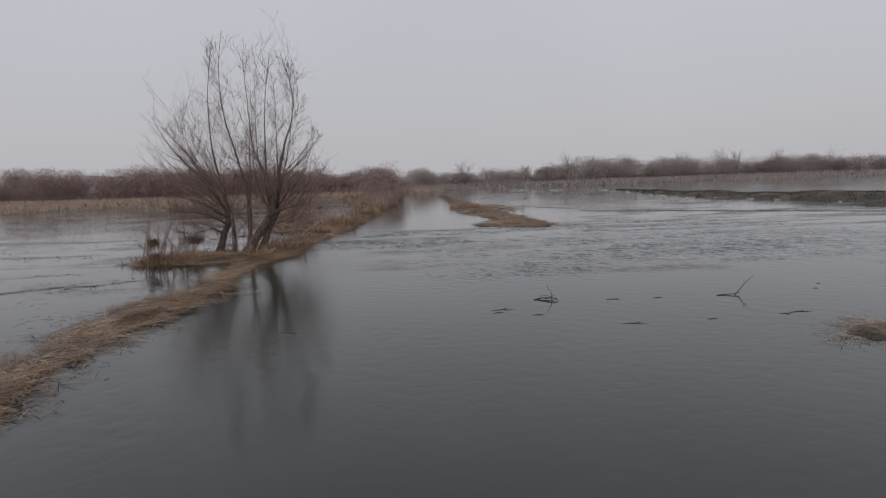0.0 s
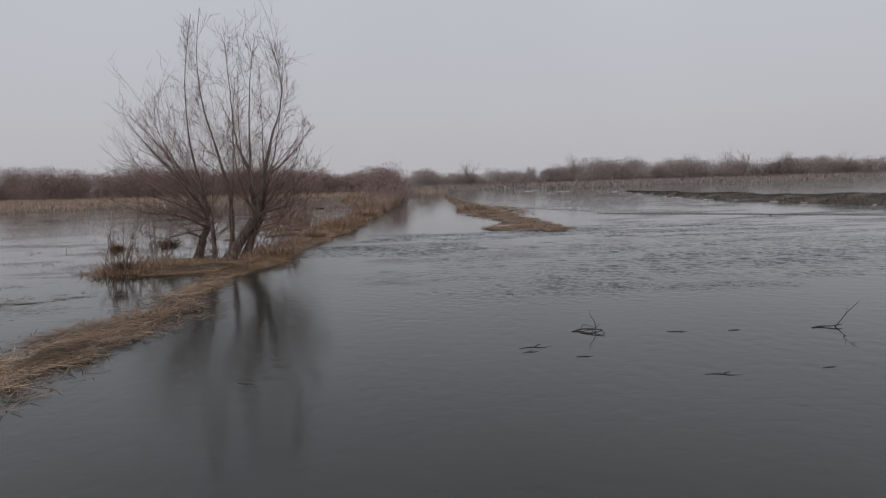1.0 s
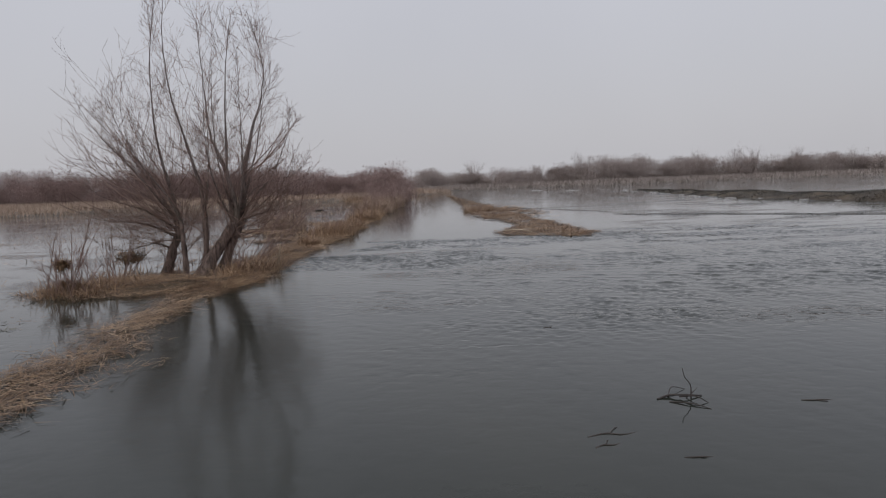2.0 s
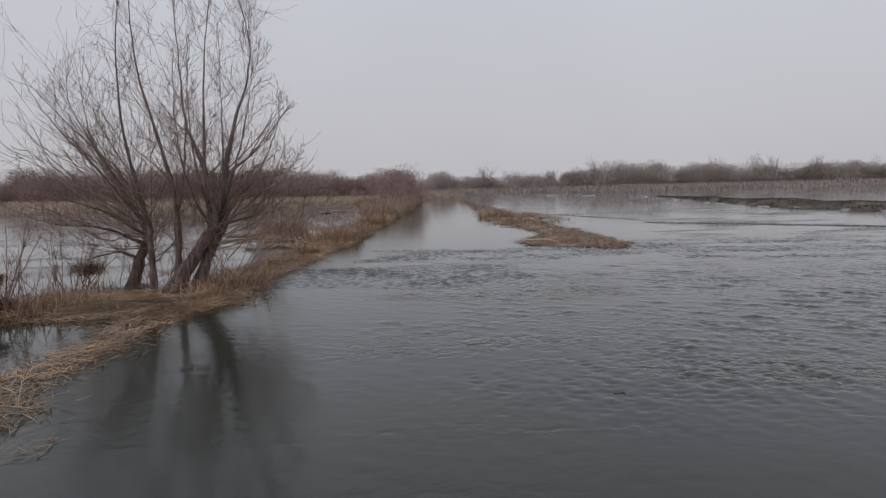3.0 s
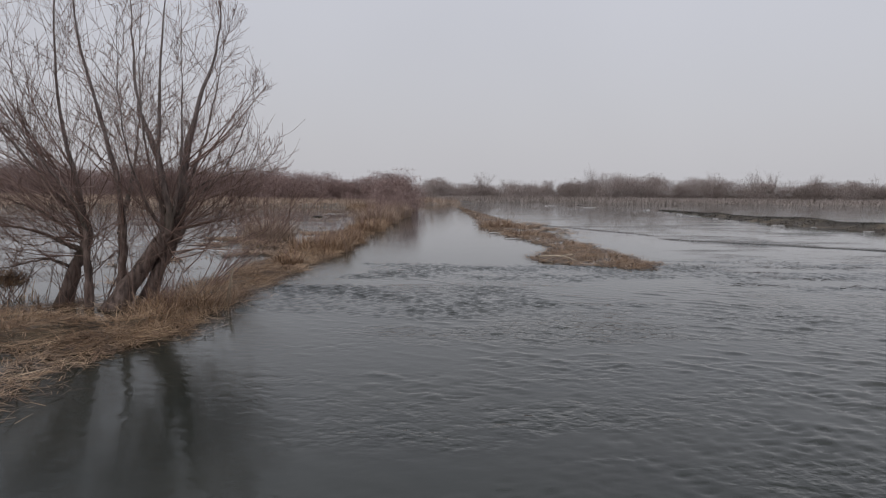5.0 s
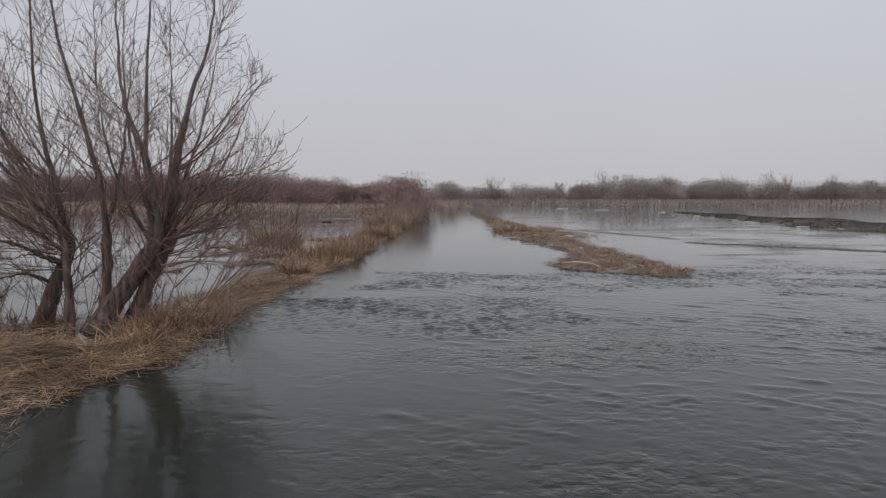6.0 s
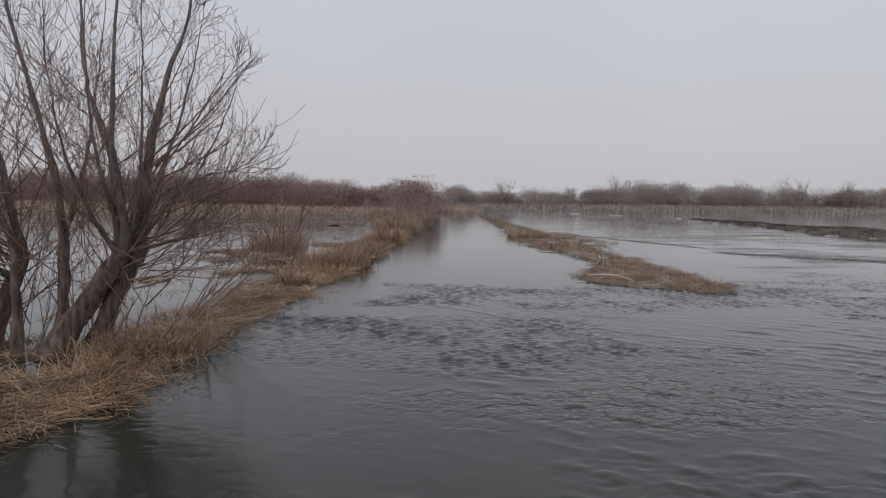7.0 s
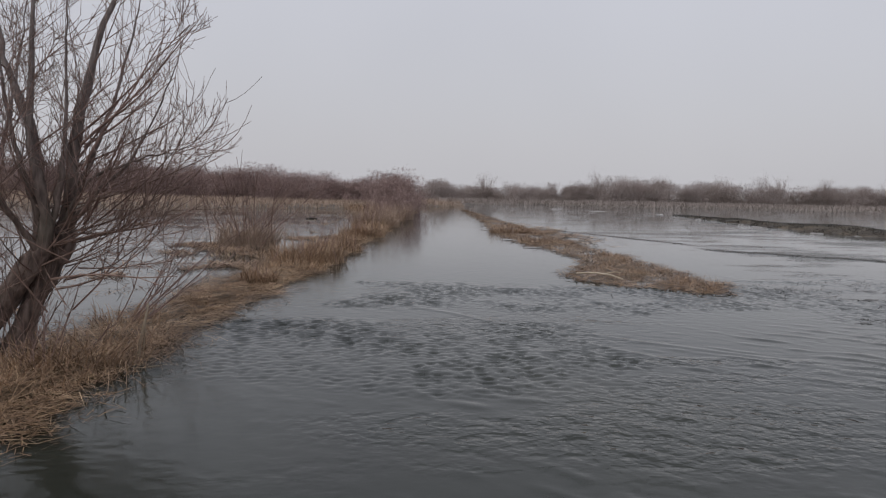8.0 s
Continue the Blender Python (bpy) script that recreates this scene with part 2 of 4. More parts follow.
def tube(points, radii, sides=5):
    """A tapered limb along a line of points, closed at its tip."""
    p = np.asarray(points, float)
    t = np.gradient(p, axis=0)
    t /= np.linalg.norm(t, axis=1)[:, None] + 1e-9
    ref = np.array([0.31, 0.95, 0.05])
    a = np.cross(t, ref)
    a /= np.linalg.norm(a, axis=1)[:, None] + 1e-9
    b = np.cross(t, a)
    ang = np.arange(sides) * 2 * np.pi / sides
    r = np.asarray(radii, float)[:, None, None]
    ring = p[:, None] + r * (np.cos(ang)[None, :, None] * a[:, None] + np.sin(ang)[None, :, None] * b[:, None])
    v = ring.reshape(-1, 3)
    k, s = len(p), sides
    i, j = np.meshgrid(np.arange(k - 1), np.arange(s), indexing="ij")
    i, j = i.ravel(), j.ravel()
    n = (j + 1) % s
    f = np.concatenate([np.stack([i * s + j, i * s + n, (i + 1) * s + n], 1), np.stack([i * s + j, (i + 1) * s + n, (i + 1) * s + j], 1)])
    return v, f


def smooth_line(ctrl, count):
    """A rounded line through the control points."""
    c = np.asarray(ctrl, float)
    c = np.vstack([2 * c[0] - c[1], c, 2 * c[-1] - c[-2]])
    u = np.linspace(0, len(c) - 3 - 1e-6, count)
    i = u.astype(int)
    f = (u - i)[:, None]
    p0, p1, p2, p3 = c[i], c[i + 1], c[i + 2], c[i + 3]
    return 0.5 * (2 * p1 + (p2 - p0) * f + (2 * p0 - 5 * p1 + 4 * p2 - p3) * f ** 2 + (3 * p1 - p0 - 3 * p2 + p3) * f ** 3)


def shoot(rng, start, direction, length, droop=0.0, lift=0.35, wander=0.08, joints=6):
    """A twig that grows from start, turns towards the light and wavers."""
    d = np.asarray(direction, float) / np.linalg.norm(direction)
    pts = [np.asarray(start, float)]
    for k in range(joints - 1):
        d = d + np.array([0, 0, (lift - droop) / joints]) + rng.normal(0, wander, 3)
        d /= np.linalg.norm(d)
        pts.append(pts[-1] + d * length / (joints - 1))
    return np.array(pts)


# ---- the lie of the land ----
BANK_Y = [-30, 4.5, 6.2, 7.2, 8.0, 8.8, 9.4, 10.1, 10.9, 11.6, 12.3, 13, 14.3, 15, 16, 17.5, 20.8, 26, 31, 55, 75]
BANK_R = [-2.8, -2.75, -2.7, -2.62, -2.5, -2.42, -2.45, -2.62, -2.66, -2.6, -2.4, -2.28, -2.2, -2.22, -2.12, -1.95, -1.68, -1.52, -1.25, -0.2, 0.3]
SIDE_Y = [-30, 5.5, 7.7, 8.6, 9.5, 10.6, 11.3, 12.0, 12.6, 14.9, 16.3, 18.5, 20.7, 21.6, 27, 32, 45, 58, 75]
SIDE_L = [-3.3, -3.25, -3.3, -3.1, -3.0, -3.02, -2.85, -3.0, -3.25, -3.25, -3.0, -3.05, -2.8, -2.6, -2.45, -2.25, -3.0, -5.2, -9]
ISLE_Y = [18.1, 18.5, 19.2, 19.8, 20.5, 21.4, 22.5, 24, 25.2, 27, 31, 36, 42, 53, 64]
ISLE_A = [3.8, 2.9, 2.3, 2.2, 2.55, 3.1, 3.2, 3.05, 2.95, 2.6, 2.5, 2.8, 3.0, 3.3, 3.6]
ISLE_B = [3.8, 4.1, 4.25, 4.3, 4.3, 4.25, 4.2, 4.15, 4.1, 4.1, 4.1, 4.1, 3.95, 3.8, 3.7]
DIKE_Y = [-20, 5, 22, 28, 34, 42, 54, 66, 76]
DIKE_X = [26, 23.5, 19.9, 19.0, 17.8, 17.9, 19.3, 20.8, 17]
DIKE_W = [2.0, 2.0, 1.9, 1.8, 1.7, 1.6, 1.4, 1.1, 0.7]
DIKE_H = [0.42, 0.42, 0.33, 0.30, 0.26, 0.19, 0.10, -0.03, -0.2]


def rise(d, w):
    """0 outside, 1 inside, over a slope w wide; d is the distance inwards from the edge."""
    t = np.clip(d / w * 0.5 + 0.5, 0, 1)
    return t * t * (3 - 2 * t)


def wobble(x, y, s, k=0.0):
    return (np.sin(x * s + 1.3 + k) * np.cos(y * s * 0.83 + k * 2.1) + 0.6 * np.sin(x * s * 2.3 - y * s * 1.9 + k) + 0.4 * np.cos(x * s * 4.1 + y * s * 3.7 + 2 * k)) / 2


def bank_inside(x, y):
    """Distance inwards from the edge of the grassy bank and the willow's mound."""
    w = 0.1 * wobble(x, y, 0.8, 6.0) + 0.15 * wobble(x, y, 2.1) + 0.1 * wobble(x, y, 6.0, 2.0) + 0.03
    strip = np.minimum(np.interp(y, BANK_Y, BANK_R) - x, x - np.interp(y, SIDE_Y, SIDE_L)) + w
    mound = 1.0 - np.sqrt(((x + 3.75) / 1.22) ** 2 + ((y - 13.1) / 1.12) ** 2) + w * 0.5
    pool = 0.5 * (np.sqrt(((x + 3.3) / 0.4) ** 2 + ((y - 13.75) / 0.25) ** 2) - 1.0)
    return np.minimum(np.maximum(strip, mound), pool)


def isle_inside(x, y):
    w = 0.14 * wobble(x, y, 1.5, 2.6) + 0.2 * wobble(x, y, 5.0) + 0.1 * wobble(x, y, 11.0, 5.0) + 0.04
    inside = np.minimum(np.interp(y, ISLE_Y, ISLE_B) - x, x - np.interp(y, ISLE_Y, ISLE_A))
    inside = np.minimum(inside, np.minimum(y - 18.1, 65 - y))
    return inside + w


def tuft_inside(x, y):
    return 0.75 - np.sqrt(((x - 4.15) / 1.0) ** 2 + ((y - 5.0) / 0.75) ** 2) + 0.12 * wobble(x, y, 3.0)


def field_inside(x, y):
    """The meadow beyond the flood."""
    shore = np.interp(x, [-400, -60, -30, -20, -8, -4, -1, 0.5, 6, 10, 14, 17, 18.7, 20.6, 25, 60, 140, 400], [30, 36, 46, 53, 58, 59, 62, 70, 84, 98, 100, 100, 100, 99, 98, 96, 90, 80])
    return y - shore + 2.0 * wobble(x, y, 0.22) + 0.8 * wobble(x, y, 1.1)


def land(x, y):
    z = -0.45 + 0.05 * wobble(x, y, 0.6)
    z = np.maximum(z, -0.45 + rise(bank_inside(x, y), 0.6) * (0.495 + 0.05 * wobble(x, y, 2.7) + 0.02 * wobble(x, y, 9.0, 1.0)))
    z = np.maximum(z, -0.45 + rise(isle_inside(x, y), 0.55) * (0.466 - 0.035 * np.clip((y - 23) / 3, 0, 1) * np.clip((x - 2.6 - 0.4 * wobble(x, y, 1.2, 4)) / 0.5, 0, 1) + 0.035 * wobble(x, y, 1.6, 1) + 0.02 * wobble(x, y, 6.0, 2)))
    z = np.maximum(z, -0.45 + rise(tuft_inside(x, y), 0.3) * 0.48)
    d = np.interp(y, DIKE_Y, DIKE_W) - np.abs(x - np.interp(y, DIKE_Y, DIKE_X)) + 0.5 * wobble(x, y, 0.9)
    z = np.maximum(z, -0.45 + rise(d, 1.6) * (0.45 + np.interp(y, DIKE_Y, DIKE_H) * (1 + 0.25 * wobble(x, y, 0.7, 3))) * (y < 78))
    z = np.maximum(z, -0.45 + rise(field_inside(x, y), 6.0) * (0.62 - 0.24 * np.clip((x - 7) / 3, 0, 1) * np.clip((94 - y) / 8, 0, 1) + 0.1 * wobble(x, y, 0.3)))
    return z


def graded(stops):
    """Coordinates that run from stop to stop in the given steps."""
    out = []
    for (a, step), (b, _) in zip(stops[:-1], stops[1:]):
        out += list(np.linspace(a, b, max(2, int(round((b - a) / step)) + 1))[:-1])
    return np.array(out + [stops[-1][0]])


def build_ground():
    xs = graded([(-3000, 900), (-300, 40), (-60, 3), (-12, 0.5), (-6, 0.12), (6, 0.3), (14, 0.6), (32, 4), (120, 40), (400, 800), (3000, 1)])
    ys = graded([(-3000, 900), (-300, 60), (-20, 2), (0, 0.16), (30, 0.4), (80, 2), (140, 30), (400, 800), (3000, 1)])
    X, Y = np.meshgrid(xs, ys)
    v = np.stack([X.ravel(), Y.ravel(), land(X, Y).ravel()], 1)
    a, b = len(xs), len(ys)
    i, j = np.meshgrid(np.arange(b - 1), np.arange(a - 1), indexing="ij")
    q = (i * a + j).ravel()
    f = np.stack([q, q + 1, q + a + 1, q + a], 1)
    ob = new("ground", mesh_from("ground", v, f, EARTH, True))
    tagged(ob, "low flooded meadow of wet brown earth with narrow banks", "ground", kind="structure")


def lattice(x, y, seed):
    """Smooth random heights from 0 to 1 on a grid of one metre."""
    i, j = np.floor(x).astype(np.int64), np.floor(y).astype(np.int64)
    u, v = x - i, y - j
    u, v = u * u * (3 - 2 * u), v * v * (3 - 2 * v)

    def corner(a, b):
        k = (a * 374761393 + b * 668265263 + seed * 974711) & 0xFFFFFFFF
        k = ((k ^ (k >> 13)) * 1274126177) & 0xFFFFFFFF
        return ((k ^ (k >> 16)) & 0xFFFF) / 65535.0
    return (corner(i, j) * (1 - u) + corner(i + 1, j) * u) * (1 - v) + (corner(i, j + 1) * (1 - u) + corner(i + 1, j + 1) * u) * v


def fractal(x, y, seed, octaves=3):
    return sum(lattice(x * 2 ** k, y * 2 ** k, seed + k) * 0.5 ** k for k in range(octaves)) / sum(0.5 ** k for k in range(octaves))


def stretch_of(x, y, x0, x1, y0, y1, soft):
    """1 inside a stretch of water, 0 outside."""
    def side(d):
        t = np.clip(d / soft * 0.5 + 0.5, 0, 1)
        return t * t * (3 - 2 * t)
    return side(x - x0) * side(x1 - x) * side(y - y0) * side(y1 - y)


def wave_train(rng, x, y, lengths, heading, spread, count):
    """Waves of several lengths that run about one heading (degrees), of unit spread; also their mean length."""
    h, total = np.zeros_like(x), 0.0
    for _ in range(count):
        k = rng.uniform(*lengths)
        total += k / count
        a = radians(heading + rng.normal(0, spread))
        h += np.sin(2 * math.pi / k * (math.cos(a) * x + math.sin(a) * y) + rng.uniform(0, 6.28))
    return h * math.sqrt(2 / count), total / (2 * math.pi)


def water_height(x, y):
    """Wavelets: a choppy patch beside the bank, a race in front of the islet, a longer swell on the open side, and calm between."""
    rng = np.random.default_rng(404)
    wx = x + 1.1 * (fractal(x * 0.7, y * 0.9, 3) - 0.5)
    wy = y + 1.0 * (fractal(x * 0.5, y * 1.1, 9) - 0.5)
    gust = np.clip((fractal(x * 0.9, y * 1.6, 21) - 0.36) / 0.26, 0, 1)
    fine = np.clip((fractal(x * 0.55, y * 1.9, 33) - 0.42) / 0.2, 0, 1)
    chop = stretch_of(wx, wy, -2.4, 1.3, 13.75, 16.0, 0.2) * (0.45 + 0.55 * gust)
    race = stretch_of(wx, wy, -1.1, 5.2, 16.7, 18.75, 0.2) * (0.25 + 0.75 * gust)
    bars = stretch_of(wx, wy, 4.3, 11.0, 15.2, 20.2, 0.5) * fine
    slick = stretch_of(wx, wy, 0.3, 2.9, 9.0, 11.6, 0.5) * (0.3 + 0.7 * gust)
    lee = stretch_of(wx, wy, 2.9, 11.0, 9.6, 14.6, 0.6) * (0.45 + 0.55 * fine) * (1.0 + 0.7 * np.clip((x - 3.5) / 2.0, 0, 1))
    small = 0.02 + np.maximum(np.maximum(chop, race * 0.9), np.maximum(bars * 0.75, np.maximum(0.6 * slick, 0.5 * lee))) + 0.08 * gust * fine
    swell = 0.06 + stretch_of(wx, wy, -1.2, 8.5, 10.2, 15.4, 0.9) * (0.35 + 0.65 * np.clip((x + 0.5) / 4.0, 0, 1)) * (0.4 + 0.6 * gust)
    # sharp little crests in the choppy stretches, lone crests on the swell, a faint stir everywhere
    w, size = wave_train(rng, x, y, (0.09, 0.21), 82, 28, 56)
    h = small * 0.36 * size * (1.0 - np.sqrt(w * w + 0.02))
    w, size = wave_train(rng, x, y, (0.07, 0.11), 96, 48, 30)
    h += small * 0.09 * size * w
    w, size = wave_train(rng, x, y, (0.16, 0.34), 68, 26, 48)
    lone = w - 0.55 + 0.6 * (gust - 0.5)
    h += swell * 0.14 * size * 0.5 * (lone + np.sqrt(lone * lone + 0.03))
    w, size = wave_train(rng, x, y, (0.12, 0.3), 80, 45, 30)
    h += 0.006 * size * w
    # long folds where two currents meet
    for x0, y0, x1, y1, size in ((0.2, 16.4, 2.2, 14.1, 0.006), (-0.3, 16.9, 1.3, 15.4, 0.004), (1.2, 15.6, 3.0, 14.4, 0.005), (2.0, 14.9, 3.6, 13.9, 0.004)):
        ln = math.hypot(x1 - x0, y1 - y0)
        ux, uy = (x1 - x0) / ln, (y1 - y0) / ln
        along = (x - x0) * ux + (y - y0) * uy
        off = (x - x0) * -uy + (y - y0) * ux + 0.25 * (fractal(x * 0.8, y * 0.8, 50) - 0.5)
        h += size * np.exp(-(off / 0.045) ** 2) * stretch_of(along, off, 0, ln, -9, 9, 0.4)
    return h * stretch_of(x, y, -3.2, 11.2, 2.0, 21.5, 1.0)


def build_water():
    xs = graded([(-3000, 900), (-200, 50), (-12, 3), (-3, 0.023), (4, 0.03), (7, 0.05), (10, 0.12), (12, 20), (200, 900), (3000, 1)])
    ys = graded([(-3000, 900), (-200, 50), (0, 0.3), (3, 0.06), (8, 0.03), (11, 0.024), (19.5, 0.06), (21, 0.12), (22, 20), (200, 900), (3000, 1)])
    X, Y = np.meshgrid(xs, ys)
    v = np.stack([X.ravel(), Y.ravel(), water_height(X, Y).ravel()], 1)
    a, b = len(xs), len(ys)
    i, j = np.meshgrid(np.arange(b - 1), np.arange(a - 1), indexing="ij")
    q = (i * a + j).ravel()
    ob = new("water", mesh_from("water", v, np.stack([q, q + 1, q + a + 1, q + a], 1), WATER, True))
    tagged(ob, "grey murky flood water with ruffled and glassy stretches", "water", kind="structure")


build_ground()
build_water()


# ---- grass and reeds ----
def scatter(rng, inside, box, count, lo=-0.05, hi=9.0, far_bias=1.0):
    """Random places in the box where inside() lies between lo and hi, thinning with distance."""
    x0, x1, y0, y1 = box
    x = rng.uniform(x0, x1, count)
    y = y0 + (y1 - y0) * rng.uniform(0, 1, count) ** far_bias
    d = inside(x, y)
    keep = (d > lo) & (d < hi)
    return x[keep], y[keep], d[keep]


def stuff(name, parts, mat, label, category):
    v, f = join(parts)
    ob = new(name, mesh_from(name, v, f, mat))
    return tagged(ob, label, category, kind="stuff")


def sward(rng, x, y, tilt, length, width, bend, lay=None, sink=0.02):
    n = len(x)
    base = np.stack([x, y, np.maximum(land(x, y), 0.0) - sink], 1)
    head = rng.uniform(0, 2 * np.pi, n) if lay is None else rng.normal(lay, 0.8, n)
    return blades(rng, base, head, rng.uniform(*tilt, n), rng.uniform(*length, n), rng.uniform(*width, n), rng.uniform(*bend, n))


def build_grass():
    rng = np.random.default_rng(11)
    mats, brown, tall = [], [], []
    # matted straw laid flat by the flood: pale on the swells, brown and sodden between
    x, y, d = scatter(rng, bank_inside, (-5.5, 0.2, 2.5, 32), 260000, 0.0, 9, 1.5)
    pale = np.interp(y, [9.0, 9.6, 13.2, 15.5, 22], [0.3, 0.12, 0.12, 0.7, 0.8]) + 0.55 * wobble(x, y, 1.9, 8.0)
    for cx, cy, rx, ry in ((-3.0, 10.7, 0.3, 0.7), (-2.75, 12.6, 0.62, 0.6), (-2.45, 13.3, 0.35, 0.4)):
        pale = np.maximum(pale, 1.25 - ((x - cx) / rx) ** 2 - ((y - cy) / ry) ** 2)
    pale = np.where((x < -3.4) & (y > 11.5) & (y < 15), 0.1, pale) * np.clip(d / 0.12, 0.1, 1)
    k = rng.uniform(0, 1, len(y)) < pale
    mats.append(sward(rng, x[k], y[k], (1.3, 1.62), (0.08, 0.34), (0.003, 0.007), (-0.12, 0.25), -0.35, -0.022))
    dull = ~k & (y < 9.7) & (rng.uniform(0, 1, len(y)) < 0.5)
    k = ~k & ~dull
    brown.append(sward(rng, x[k], y[k], (1.25, 1.64), (0.05, 0.22), (0.003, 0.007), (-0.12, 0.4), None, -0.016))
    sodden = sward(rng, x[dull], y[dull], (1.25, 1.64), (0.05, 0.22), (0.003, 0.007), (-0.12, 0.4), None, -0.02)
    x, y, d = scatter(rng, bank_inside, (-5.5, 0.2, 4, 22), 9000, 0.05, 9, 1.2)
    mats.append(sward(rng, x, y, (1.4, 1.6), (0.2, 0.5), (0.004, 0.007), (-0.12, 0.12), 0.0, -0.03))
    x, y, d = scatter(rng, bank_inside, (-5.5, 0.2, 12.4, 34), 26000, 0.1, 9, 1.3)
    clump = (wobble(x, y, 2.6, 4.0) > 0.2) & ((x > -3.3) | (y > 15))
    x, y = x[clump], y[clump]
    base = np.stack([x, y, np.maximum(land(x, y), 0.0) - 0.02], 1)
    n = len(x)
    tall.append(fronds(rng, base, rng.uniform(0, 6.28, n), rng.uniform(0.2, 1.2, n), rng.uniform(0.1, 0.32, n), rng.uniform(0.003, 0.006, n), rng.uniform(0.5, 2.0, n)))
    x, y, d = scatter(rng, bank_inside, (-6.0, 0.6, 30, 62), 36000, 0.0, 9, 1.0)
    k = wobble(x, y, 1.1, 5.0) > -0.1
    tall.append(sward(rng, x, y, (0.9, 1.5), (0.15, 0.4), (0.012, 0.025), (0.0, 0.4)))
    tall.append(sward(rng, x[k], y[k], (0.1, 0.9), (0.2, 0.55), (0.012, 0.025), (0.1, 0.9)))
    x, y, d = scatter(rng, bank_inside, (-5.5, 0.2, -22, 4), 90000, 0.03, 9, 1.0)
    brown.append(sward(rng, x, y, (1.4, 1.64), (0.12, 0.36), (0.006, 0.011), (-0.12, 0.15), -0.35, -0.022))
    stuff("bank_hay", brown, HAY, "brown sodden hay lying along the low bank", "dead grass")
    stuff("bank_straw", mats, STRAW, "matted pale straw laid flat along the bank", "dead grass")
    stuff("bank_grass", tall, HAY, "drooping dead brown grass standing on the bank", "dead grass")
    # soaked litter along the water's edge
    x, y, d = scatter(rng, bank_inside, (-6.2, 0.5, 2.5, 32), 170000, -0.4, 0.08, 1.5)
    k = rng.uniform(0, 1, len(d)) < np.clip(0.75 + d * 2.4 + 0.5 * wobble(x, y, 3.3, 1.0), 0.02, 1)
    x, y = x[k], y[k]
    edge = sward(rng, x, y, (1.3, 1.6), (0.04, 0.2), (0.003, 0.008), (-0.05, 0.2), None, -0.010)
    x, y, d = scatter(rng, isle_inside, (1.5, 5.2, 17, 66), 30000, -0.14, 0.05, 1.6)
    isle_edge = sward(rng, x, y, (1.35, 1.6), (0.06, 0.24), (0.006, 0.014), (-0.05, 0.15), None, -0.012)
    x, y, d = scatter(rng, tuft_inside, (2.6, 5.6, 3.8, 6.2), 16000, -0.2, 9)
    k = rng.uniform(0, 1, len(d)) < np.clip(0.35 + d * 1.6 + 0.5 * wobble(x, y, 4.0, 1.0), 0.03, 1)
    tuft = sward(rng, x[k], y[k], (1.4, 1.6), (0.04, 0.14), (0.003, 0.006), (-0.06, 0.2), None, -0.008)
    stuff("drowned_grass", [tuft], HAY, "flat patch of drowned brown grass just awash", "dead grass")
    x, y, d = scatter(rng, bank_inside, (-5.5, 0.2, 4, 24), 120000, 0.0, 9, 1.2)
    k = wobble(x, y, 1.7, 8.0) + 0.8 * wobble(x, y, 4.6, 3.0) + np.where((x < -3.1) & (y > 11.8), 0.35, 0.0) > 0.42
    soaked = sward(rng, x[k], y[k], (1.2, 1.6), (0.06, 0.24), (0.003, 0.008), (-0.1, 0.4), None, -0.04)
    stuff("soaked_litter", [soaked, sodden], LITTER, "dark soaked litter in patches among the straw", "plant litter")
    stuff("water_edge_litter", [edge, isle_edge], LITTER, "soaked brown plant litter floating at the water's edge", "plant litter")
    x, y, d = scatter(rng, isle_inside, (1.5, 5.2, 17, 66), 90000, 0.0, 9, 1.5)
    k = wobble(x, y, 1.6, 1) + 0.5 * wobble(x, y, 4.3, 3) > -0.75 + np.clip((y - 22) * 0.03, 0, 0.35) + 0.25 * np.clip((y - 23) / 3, 0, 1) * np.clip((x - 2.6) / 0.8, 0, 1)
    x, y, d = x[k], y[k], d[k]
    flat = sward(rng, x, y, (1.3, 1.6), (0.08, 0.24), (0.004, 0.009), (-0.08, 0.3), None, -0.008)
    k = (d > 0.1) & (wobble(x, y, 1.9, 2.0) > -0.1) & (rng.uniform(0, 1, len(d)) < 0.7)
    up = sward(rng, x[k], y[k], (0.1, 1.2), (0.06, 0.22), (0.003, 0.007), (0.2, 1.2))
    x, y = rng.normal(4.3, 0.5, 5200), rng.normal(31.5, 2.6, 5200)
    k = (wobble(x, y * 0.6, 2.2, 4.0) > -0.15) & (y > 26)
    spread = sward(rng, x[k], y[k], (1.35, 1.58), (0.1, 0.3), (0.008, 0.018), (-0.05, 0.2), None, -0.006)
    x, y, d = scatter(rng, isle_inside, (1.5, 4.6, 17.8, 66), 60000, 0.0, 9, 1.5)
    k = (rng.uniform(0, 1, len(d)) < 0.5) & (d < 0.3)
    dark = sward(rng, x[k] - 0.12, y[k], (1.2, 1.6), (0.06, 0.2), (0.008, 0.02), (-0.1, 0.5), None, -0.01)
    stuff("islet_litter", [dark], LITTER, "dark wet plant litter on the low islet", "plant litter")
    stuff("islet_grass", [flat, up, spread], ISLE, "flattened dead grass covering the low islet", "dead grass")
    x, y = rng.uniform(-5.6, -2.0, 60000), rng.uniform(16.5, 30, 60000)
    d = bank_inside(x, y)
    k = (d < 0.02) & (wobble(x, y, 1.1, 3.0) + 0.7 * wobble(x, y, 3.1, 1.0) > 0.1 + 0.1 * np.abs(y - 23.5) + 0.5 * np.clip(-4.6 - x, 0, 1)) & (x < np.interp(y, BANK_Y, BANK_R))
    x2, y2 = rng.uniform(-6.8, -3.8, 26000), rng.uniform(11.5, 16.5, 26000)
